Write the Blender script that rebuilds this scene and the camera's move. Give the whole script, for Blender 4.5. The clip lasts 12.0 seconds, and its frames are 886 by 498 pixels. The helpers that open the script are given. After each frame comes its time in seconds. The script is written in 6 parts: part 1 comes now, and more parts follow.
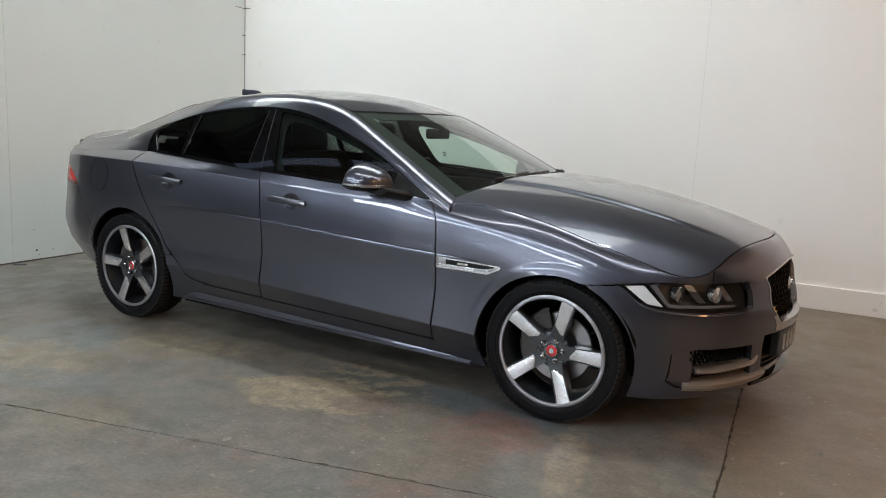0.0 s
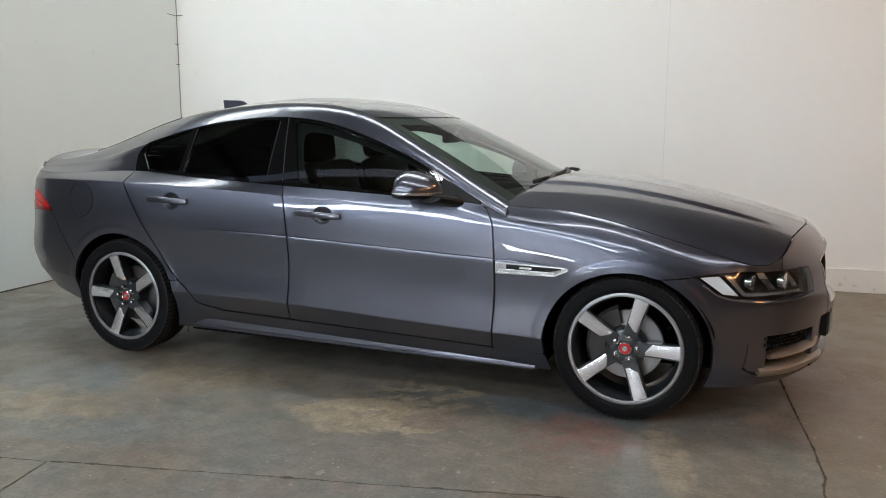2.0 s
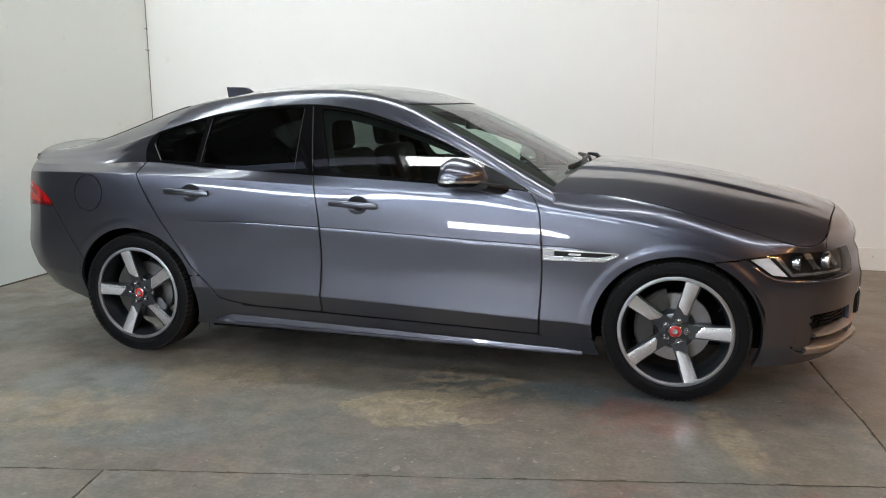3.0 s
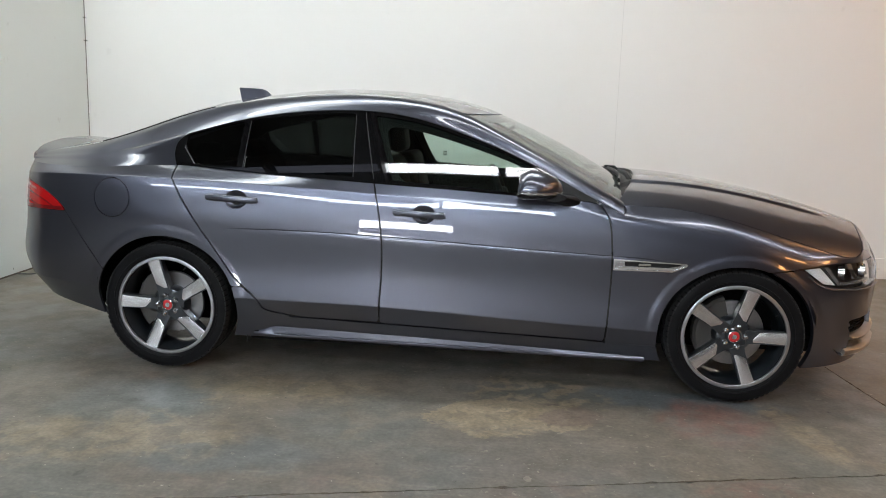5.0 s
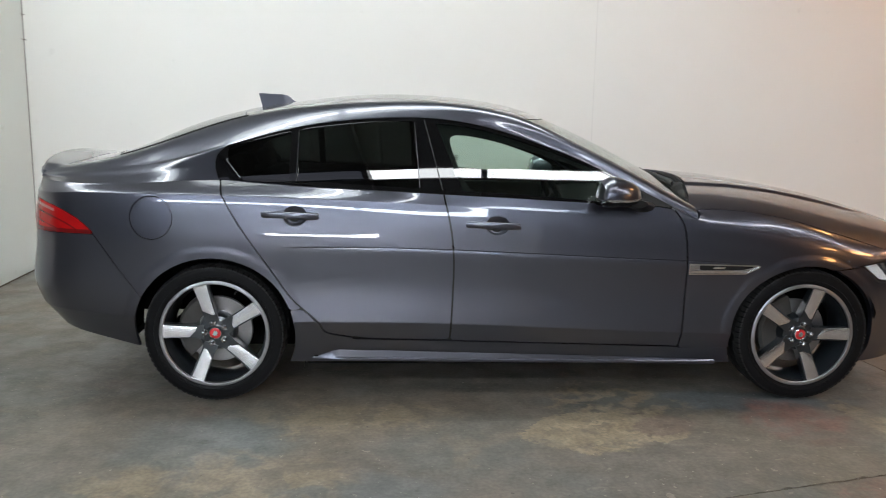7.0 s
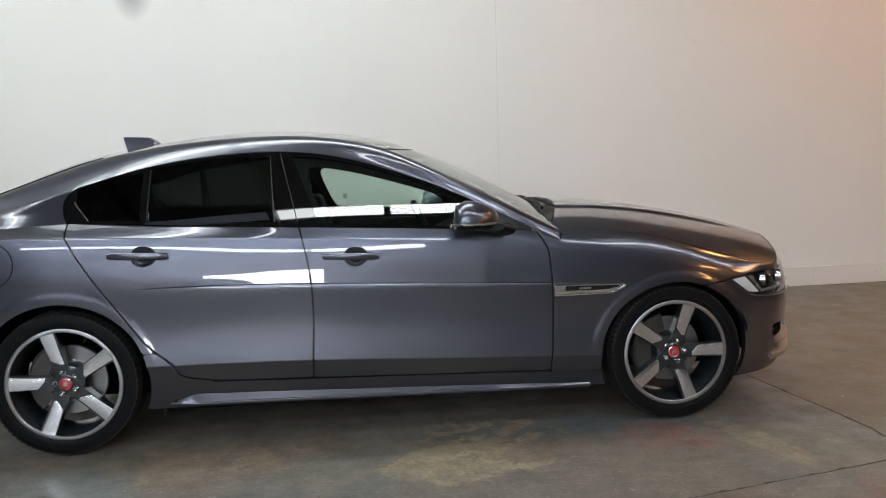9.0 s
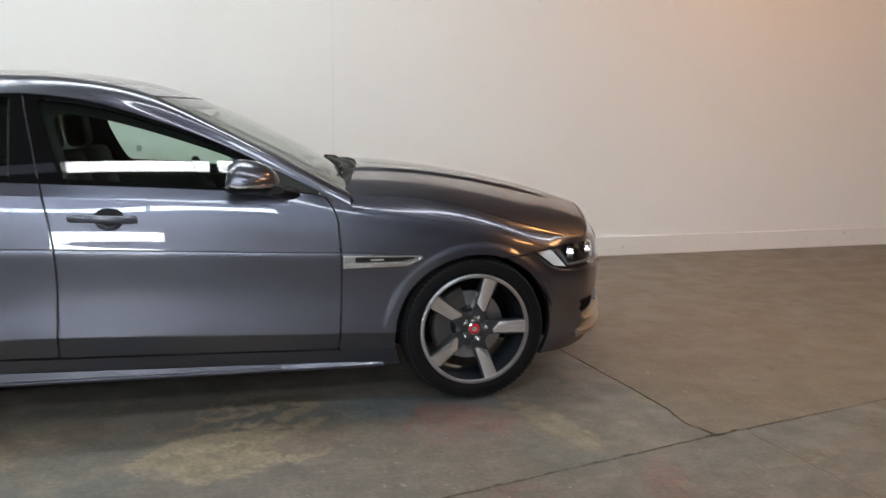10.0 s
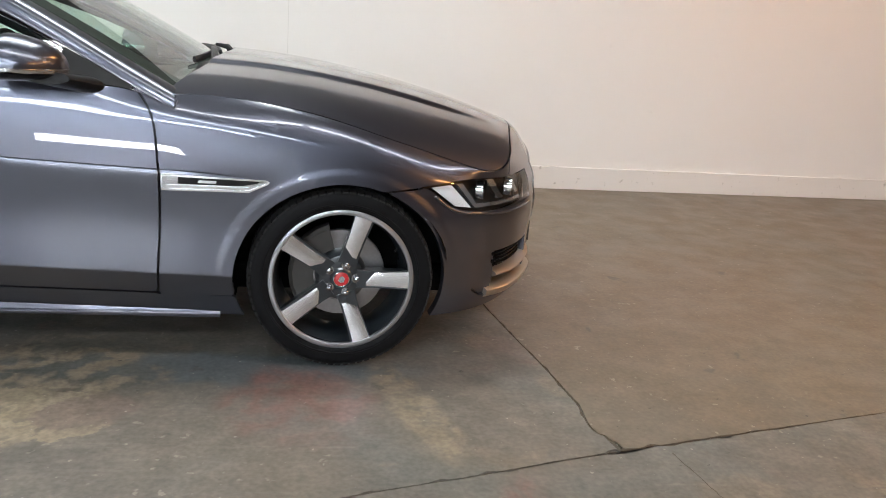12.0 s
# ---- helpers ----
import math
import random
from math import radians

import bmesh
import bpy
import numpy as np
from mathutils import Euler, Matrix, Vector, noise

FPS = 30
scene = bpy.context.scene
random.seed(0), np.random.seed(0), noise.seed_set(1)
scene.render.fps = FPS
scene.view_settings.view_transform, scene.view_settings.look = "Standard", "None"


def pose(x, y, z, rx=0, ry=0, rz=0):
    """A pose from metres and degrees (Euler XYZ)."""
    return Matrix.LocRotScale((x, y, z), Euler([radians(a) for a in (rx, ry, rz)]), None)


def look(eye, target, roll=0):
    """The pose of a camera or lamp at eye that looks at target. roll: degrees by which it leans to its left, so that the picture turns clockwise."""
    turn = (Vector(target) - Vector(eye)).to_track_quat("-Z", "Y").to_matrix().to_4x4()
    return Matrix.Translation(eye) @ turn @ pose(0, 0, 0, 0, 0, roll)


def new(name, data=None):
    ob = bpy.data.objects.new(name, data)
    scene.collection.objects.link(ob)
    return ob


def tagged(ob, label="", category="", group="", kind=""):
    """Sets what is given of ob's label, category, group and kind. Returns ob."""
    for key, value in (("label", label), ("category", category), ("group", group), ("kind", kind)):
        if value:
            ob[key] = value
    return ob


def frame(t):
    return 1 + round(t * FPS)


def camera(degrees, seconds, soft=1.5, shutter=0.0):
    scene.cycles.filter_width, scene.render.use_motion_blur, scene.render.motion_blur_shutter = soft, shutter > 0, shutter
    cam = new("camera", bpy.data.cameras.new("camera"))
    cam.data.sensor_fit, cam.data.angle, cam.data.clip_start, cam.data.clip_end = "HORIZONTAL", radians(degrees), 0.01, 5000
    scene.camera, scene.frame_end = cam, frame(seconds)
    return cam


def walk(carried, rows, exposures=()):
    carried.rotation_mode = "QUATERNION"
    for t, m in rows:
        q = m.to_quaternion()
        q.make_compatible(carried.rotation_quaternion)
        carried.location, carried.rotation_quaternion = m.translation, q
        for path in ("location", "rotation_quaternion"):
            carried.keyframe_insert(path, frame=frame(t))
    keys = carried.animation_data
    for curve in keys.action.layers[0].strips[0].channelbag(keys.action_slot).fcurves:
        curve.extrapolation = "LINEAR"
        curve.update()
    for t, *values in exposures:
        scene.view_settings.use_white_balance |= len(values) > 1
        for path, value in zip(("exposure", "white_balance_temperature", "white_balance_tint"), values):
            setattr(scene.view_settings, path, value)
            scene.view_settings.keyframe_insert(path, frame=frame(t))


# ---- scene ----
cam = camera(58.5, 12.0, soft=0.9, shutter=0.2)
PATH = [
    (0, (4.122, -4.077, 1.329), (3.127, -2.373, 1.003), 2.7),
    (0.5, (3.952, -4.053, 1.336), (2.986, -2.333, 1.006), 2.6),
    (1, (3.774, -4.149, 1.327), (2.855, -2.402, 1.004), 2.4),
    (1.5, (3.559, -4.304, 1.327), (2.802, -2.479, 1.019), 1.1),
    (2, (3.334, -4.341, 1.31), (2.608, -2.504, 0.999), 0.2),
    (2.5, (3.078, -4.362, 1.329), (2.398, -2.509, 1.01), -0.3),
    (3, (2.818, -4.465, 1.316), (2.256, -2.578, 0.969), -0.3),
    (3.5, (2.569, -4.56, 1.32), (2.035, -2.664, 0.978), 0.7),
    (3.7, (2.507, -4.567, 1.338), (1.987, -2.667, 0.992), 0.7),
    (5.3, (1.625, -4.685, 1.339), (1.483, -2.718, 1.006), 1.9),
    (5.5, (1.538, -4.663, 1.329), (1.406, -2.696, 0.995), 1.9),
    (6, (1.288, -4.571, 1.344), (1.18, -2.603, 1.004), 1.7),
    (6.5, (1.023, -4.536, 1.344), (1.016, -2.565, 1.007), 1.9),
    (7, (0.839, -4.524, 1.371), (0.961, -2.557, 1.032), 1.0),
    (7.2, (0.809, -4.513, 1.376), (1.015, -2.554, 1.032), 1.0),
    (8.8, (1.28, -4.523, 1.271), (1.473, -2.546, 1.042), -1.7),
    (9, (1.353, -4.502, 1.256), (1.554, -2.523, 1.047), -1.7),
    (9.5, (1.585, -4.348, 1.249), (1.874, -2.378, 1.065), 0.3),
    (10, (1.823, -4.213, 1.252), (2.315, -2.301, 0.935), 0.7),
    (10.5, (2.132, -4.148, 1.24), (2.693, -2.306, 0.7), 1.8),
    (11, (2.332, -4.014, 1.218), (2.8, -2.148, 0.669), 2.0),
    (11.5, (2.513, -3.762, 1.21), (2.897, -1.873, 0.677), 3.4),
    (12, (2.653, -3.546, 1.208), (3.033, -1.657, 0.672), 4.7),
]
EXPOSURES = [(0, 0.23), (0.8, 0.36), (1.5, 0.13), (2.5, 0.33), (3.5, 0.38), (5.5, 0.29), (7.2, 0.28), (8.8, 0.12), (9.5, -0.02), (10.0, 0.23), (10.5, 0.68), (11.0, 0.85), (11.5, 0.69), (12.0, 0.65)]
walk(cam, [(t, look(eye, target, roll)) for t, eye, target, roll in PATH], EXPOSURES)

# ---------------------------------------------------------------- light: daylight from unseen, added roof strips; warm lamps towards the front of the car
SKY_GAIN, NEAR_GAIN, KEY_GAIN, WINDOW_GAIN, TUBE_GAIN, WARM_WATTS = 14.0, 25.0, 17.0, 32.0, 22.0, 54.0
world = bpy.data.worlds.new("world")
scene.world = world
world.use_nodes = True
sky = world.node_tree.nodes.new("ShaderNodeTexSky")
sky.sky_type, sky.sun_disc, sky.sun_elevation, sky.sun_rotation = "NISHITA", False, radians(35), radians(200)
world.node_tree.links.new(sky.outputs["Color"], world.node_tree.nodes["Background"].inputs["Color"])
world.node_tree.nodes["Background"].inputs["Strength"].default_value = 0.1
# warm lamps: a hanging globe near the wall, and two unseen long floods added further off to warm the nose (place, aim,
# length, share)
GLOBE_AT = (6.9, 0.3, 4.2)
globe = new("warm_globe", bpy.data.lights.new("warm_globe", "POINT"))
globe.data.energy, globe.data.color, globe.data.shadow_soft_size = WARM_WATTS * 1.9, (1.0, 0.46, 0.15), 0.24
globe.location = GLOBE_AT
WARM_AT = (((10.2, -3.0, 4.0), (3.5, -1.0, 0.5), 1.5, 0.9), ((10.2, -7.0, 4.0), (3.5, -1.5, 0.5), 1.5, 0.85))
for eye, aim, wide, share in WARM_AT:
    warm = new("warm_fill", bpy.data.lights.new("warm_fill", "AREA"))
    warm.data.shape, warm.data.size, warm.data.size_y = "RECTANGLE", wide, 0.35
    warm.data.energy, warm.data.color = WARM_WATTS * share, (1.0, 0.46, 0.15)
    warm.matrix_world = look(eye, aim)


# ---------------------------------------------------------------- helpers
def spline(xs, ys):
    """Natural cubic spline through a few stations, straight beyond its ends."""
    x, y = np.asarray(xs, float), np.asarray(ys, float)
    n, h = len(x), np.diff(np.asarray(xs, float))
    a, b = np.eye(n), np.zeros(n)
    for i in range(1, n - 1):
        a[i, i - 1:i + 2] = h[i - 1], 2 * (h[i - 1] + h[i]), h[i]
        b[i] = 6 * ((y[i + 1] - y[i]) / h[i] - (y[i] - y[i - 1]) / h[i - 1])
    m = np.linalg.solve(a, b)
    s0 = (y[1] - y[0]) / h[0] - h[0] * m[1] / 6
    s1 = (y[-1] - y[-2]) / h[-1] + h[-1] * m[-2] / 6

    def at(t):
        t = np.asarray(t, float)
        c = np.clip(t, x[0], x[-1])
        i = np.clip(np.searchsorted(x, c) - 1, 0, n - 2)
        p, q, w = x[i + 1] - c, c - x[i], h[i]
        r = (m[i] * p ** 3 + m[i + 1] * q ** 3) / (6 * w) + (y[i] / w - m[i] * w / 6) * p + (y[i + 1] / w - m[i + 1] * w / 6) * q
        return r + np.where(t < x[0], (t - x[0]) * s0, 0) + np.where(t > x[-1], (t - x[-1]) * s1, 0)
    return at


def smooth(a, b, t):
    t = np.clip((np.asarray(t, float) - a) / (b - a), 0, 1)
    return t * t * (3 - 2 * t)


def least(*fs):
    return np.minimum.reduce([np.asarray(f, float) * np.ones_like(fs[0]) for f in fs])


def most(*fs):
    return np.maximum.reduce([np.asarray(f, float) * np.ones_like(fs[0]) for f in fs])


def link(name, me, mat, parent=None, label=""):
    ob = new(name, me)
    if mat:
        me.materials.append(mat)
    if parent:
        ob.parent = parent
    return tagged(ob, label) if label else ob


def part(name, bm, mat, parent=None, label="", flat=False):
    """Links a bmesh as one mesh object under a thing or a part."""
    me = bpy.data.meshes.new(name)
    bmesh.ops.recalc_face_normals(bm, faces=bm.faces)
    bm.to_mesh(me)
    bm.free()
    me.polygons.foreach_set("use_smooth", [not flat] * len(me.polygons))
    if not flat:
        me.set_sharp_from_angle(angle=radians(38))
    return link(name, me, mat, parent, label)


def thing(name, label, category, at=(0, 0, 0), group="", kind=""):
    ob = new(name)
    ob.location = at
    return tagged(ob, label, category, group, kind)


def box(x0, x1, y0, y1, z0, z1, bevel=0.0, bm=None, seg=2):
    bm = bm or bmesh.new()
    m = Matrix.Translation(((x0 + x1) / 2, (y0 + y1) / 2, (z0 + z1) / 2)) @ Matrix.Diagonal((abs(x1 - x0), abs(y1 - y0), abs(z1 - z0), 1))
    vs = bmesh.ops.create_cube(bm, size=1, matrix=m)["verts"]
    if bevel:
        es = {e for v in vs for e in v.link_edges}
        bmesh.ops.bevel(bm, geom=list(es), offset=bevel, segments=seg, affect="EDGES", profile=0.5)
    return bm


def lathe(profile, n=48, bm=None, m=Matrix()):
    """Turns (radius, along) pairs round the local y axis."""
    bm = bm or bmesh.new()
    rings = []
    for r, a in profile:
        rings.append([bm.verts.new(m @ Vector((r * math.cos(2 * math.pi * k / n), a, r * math.sin(2 * math.pi * k / n)))) for k in range(n)])
    for p, q in zip(rings, rings[1:]):
        for k in range(n):
            bm.faces.new((p[k], p[(k + 1) % n], q[(k + 1) % n], q[k]))
    return bm


def tube(points, radius, n=8, bm=None, flat=1.0):
    """A round rod along points."""
    bm = bm or bmesh.new()
    pts = [Vector(p) for p in points]
    rings = []
    for i, p in enumerate(pts):
        t = (pts[min(i + 1, len(pts) - 1)] - pts[max(i - 1, 0)]).normalized()
        a = t.cross(Vector((0, 0, 1)) if abs(t.z) < 0.9 else Vector((0, 1, 0))).normalized()
        b = a.cross(t)
        r = radius[i] if isinstance(radius, (list, tuple)) else radius
        rings.append([bm.verts.new(p + a * r * math.cos(2 * math.pi * k / n) + b * r * flat * math.sin(2 * math.pi * k / n)) for k in range(n)])
    for p, q in zip(rings, rings[1:]):
        for k in range(n):
            bm.faces.new((p[k], p[(k + 1) % n], q[(k + 1) % n], q[k]))
    bm.faces.new(rings[0][::-1])
    bm.faces.new(rings[-1])
    return bm


def prism(outline, y0, y1, bevel=0.0, bm=None, m=Matrix()):
    """An outline in (x, z) pushed from y0 to y1."""
    bm = bm or bmesh.new()
    a = [bm.verts.new(m @ Vector((x, y0, z))) for x, z in outline]
    b = [bm.verts.new(m @ Vector((x, y1, z))) for x, z in outline]
    fs = [bm.faces.new(a), bm.faces.new(b[::-1])]
    k = len(a)
    for i in range(k):
        fs.append(bm.faces.new((a[(i + 1) % k], a[i], b[i], b[(i + 1) % k])))
    if bevel:
        es = {e for f in fs[:2] for e in f.edges}
        bmesh.ops.bevel(bm, geom=list(es), offset=bevel, segments=2, affect="EDGES", profile=0.5)
    return bm


def rounded(x0, x1, z0, z1, r, n=5):
    out = []
    for cx, cz, a in ((x1 - r, z1 - r, 0), (x0 + r, z1 - r, 90), (x0 + r, z0 + r, 180), (x1 - r, z0 + r, 270)):
        out += [(cx + r * math.cos(radians(a + 90 * i / n)), cz + r * math.sin(radians(a + 90 * i / n))) for i in range(n + 1)]
    return out


def panel(name, surface, us, vs, inside, mat, parent, side, depth=0.012, sunk=0.0, label=""):
    """A sheet cut from surface(u, v) where inside(x, w, z, u, v) is positive, with turned-in edges. side: -1 the right of the car, 1 the left, 0 both."""
    us, vs = np.asarray(us, float), np.asarray(vs, float)
    gu, gv = np.meshgrid(us, vs, indexing="ij")
    pts = surface(gu, gv)
    f = inside(pts[..., 0], pts[..., 1], pts[..., 2], gu, gv) * np.ones_like(gu)
    keep = f > 0
    uv, index, faces = [], {}, []

    def corner(i, j):
        k = (i, j)
        if k not in index:
            index[k] = len(uv)
            uv.append((us[i], vs[j]))
        return index[k]

    def crossing(a, b):
        k = (min(a, b), max(a, b))
        if k not in index:
            t = f[a] / (f[a] - f[b])
            t = min(max(t, 0.02), 0.98)
            index[k] = len(uv)
            uv.append((us[a[0]] * (1 - t) + us[b[0]] * t, vs[a[1]] * (1 - t) + vs[b[1]] * t))
        return index[k]

    count = keep[:-1, :-1].astype(int) + keep[1:, :-1] + keep[:-1, 1:] + keep[1:, 1:]
    for i, j in zip(*np.nonzero(count)):
        ring = [(i, j), (i + 1, j), (i + 1, j + 1), (i, j + 1)]
        if count[i, j] == 4:
            faces.append([corner(*c) for c in ring])
            continue
        poly = []
        for a, b in zip(ring, ring[1:] + ring[:1]):
            if keep[a]:
                poly.append(corner(*a))
            if keep[a] != keep[b]:
                poly.append(crossing(a, b))
        if len(poly) > 2:
            faces.append(poly)
    if not faces:
        return None
    uv = np.array(uv)
    u, v, e = uv[:, 0], uv[:, 1], 1e-4
    p = surface(u, v)
    du = surface(np.minimum(u + e * 3, us[-1]), v) - surface(np.maximum(u - e * 3, us[0]), v)
    dv = surface(u, np.minimum(v + e * 20, vs[-1])) - surface(u, np.maximum(v - e * 20, vs[0]))
    nn = np.cross(du, dv)
    nn /= np.linalg.norm(nn, axis=1)[:, None] + 1e-12
    if (nn * (p - np.array((1.4, 0, 0.5)))).sum() < 0:
        nn = -nn
    p = p - nn * sunk
    edges = {}
    for fc in faces:
        for a, b in zip(fc, fc[1:] + fc[:1]):
            edges[(a, b)] = 1
    rim = [(a, b) for a, b in edges if (b, a) not in edges]
    low = {}
    co = [tuple(c) for c in p]
    for a in {a for e2 in rim for a in e2}:
        low[a] = len(co)
        co.append(tuple(p[a] - nn[a] * depth))
    walls = [[b, a, low[a], low[b]] for a, b in rim]
    made = None
    for s in ((-1, 1) if side == 0 else (side,)):
        c2 = [(x, s * w, z) for x, w, z in co]
        n2 = nn * (1, s, 1)
        fl = faces + walls
        cc, tri = np.array(c2), np.array([fc[:3] for fc in faces])
        turn = np.cross(cc[tri[:, 1]] - cc[tri[:, 0]], cc[tri[:, 2]] - cc[tri[:, 0]])
        if (turn * n2[tri[:, 0]]).sum() < 0:
            fl = [fc[::-1] for fc in fl]
        me = bpy.data.meshes.new(name)
        me.from_pydata(c2, [], fl)
        me.polygons.foreach_set("use_smooth", [True] * len(faces) + [False] * len(walls))
        loops = [tuple(n2[k]) for fc in fl[:len(faces)] for k in fc] + [(0, 0, 0)] * (4 * len(walls))
        me.normals_split_custom_set(loops)
        ob = link(name, me, mat, parent, label)
        made = made or ob
    return made


# ---------------------------------------------------------------- materials
def nodes_of(mat):
    mat.use_nodes = True
    return mat.node_tree.nodes, mat.node_tree.links, mat.node_tree.nodes["Principled BSDF"]


def material(name, colour, rough=0.5, metal=0.0, coat=0.0, grain=0.0, size=40.0, bump=0.0, bump_size=200.0, coat_rough=0.03, spec=0.5):
    """A plain surface with a faint uneven colour, gloss and relief."""
    mat = bpy.data.materials.new(name)
    n, l, b = nodes_of(mat)
    b.inputs["Base Color"].default_value = (*colour, 1)
    b.inputs["Roughness"].default_value, b.inputs["Metallic"].default_value = rough, metal
    b.inputs["Coat Weight"].default_value, b.inputs["Coat Roughness"].default_value = coat, coat_rough
    b.inputs["Specular IOR Level"].default_value = spec
    if grain or bump:
        tc = n.new("ShaderNodeTexCoord")
    if grain:
        t = n.new("ShaderNodeTexNoise")
        t.inputs["Scale"].default_value, t.inputs["Detail"].default_value = size, 6
        r = n.new("ShaderNodeMapRange")
        r.inputs["To Min"].default_value, r.inputs["To Max"].default_value = 1 - grain, 1 + grain
        m = n.new("ShaderNodeMix")
        m.data_type, m.blend_type = "RGBA", "MULTIPLY"
        m.inputs["Factor"].default_value, m.inputs["A"].default_value = 1, (*colour, 1)
        l.new(tc.outputs["Object"], t.inputs["Vector"])
        l.new(t.outputs["Fac"], r.inputs["Value"])
        l.new(r.outputs["Result"], m.inputs["B"])
        l.new(m.outputs["Result"], b.inputs["Base Color"])
        r2 = n.new("ShaderNodeMapRange")
        r2.inputs["To Min"].default_value, r2.inputs["To Max"].default_value = rough * (1 - grain), rough * (1 + grain)
        l.new(t.outputs["Fac"], r2.inputs["Value"])
        l.new(r2.outputs["Result"], b.inputs["Roughness"])
    if bump:
        t = n.new("ShaderNodeTexNoise")
        t.inputs["Scale"].default_value, t.inputs["Detail"].default_value = bump_size, 4
        k = n.new("ShaderNodeBump")
        k.inputs["Strength"].default_value, k.inputs["Distance"].default_value = bump, 0.002
        l.new(tc.outputs["Object"], t.inputs["Vector"])
        l.new(t.outputs["Fac"], k.inputs["Height"])
        l.new(k.outputs["Normal"], b.inputs["Normal"])
    return mat


def glass(name, tint, gloss=1.0):
    """A pane: tinted clear glass with a mirror gloss by Fresnel."""
    mat = bpy.data.materials.new(name)
    n, l, b = nodes_of(mat)
    t, g, f, m = (n.new(k) for k in ("ShaderNodeBsdfTransparent", "ShaderNodeBsdfGlossy", "ShaderNodeLayerWeight", "ShaderNodeMixShader"))
    pw, ma = n.new("ShaderNodeMath"), n.new("ShaderNodeMath")
    pw.operation, ma.operation = "POWER", "MULTIPLY_ADD"
    pw.inputs[1].default_value, ma.inputs[1].default_value, ma.inputs[2].default_value = 5.0, 0.94, 0.06
    t.inputs["Color"].default_value = (*tint, 1)
    g.inputs["Roughness"].default_value, g.inputs["Color"].default_value = 0.008, (gloss, gloss, gloss, 1)
    f.inputs["Blend"].default_value = 0.5
    l.new(f.outputs["Facing"], pw.inputs[0])
    l.new(pw.outputs["Value"], ma.inputs[0])
    l.new(ma.outputs["Value"], m.inputs["Fac"])
    l.new(t.outputs["BSDF"], m.inputs[1])
    l.new(g.outputs["BSDF"], m.inputs[2])
    l.new(m.outputs["Shader"], n["Material Output"].inputs["Surface"])
    return mat


def glow(name, colour, strength):
    mat = bpy.data.materials.new(name)
    n, l, b = nodes_of(mat)
    b.inputs["Base Color"].default_value = (*colour, 1)
    b.inputs["Emission Color"].default_value, b.inputs["Emission Strength"].default_value = (*colour, 1), strength
    return mat

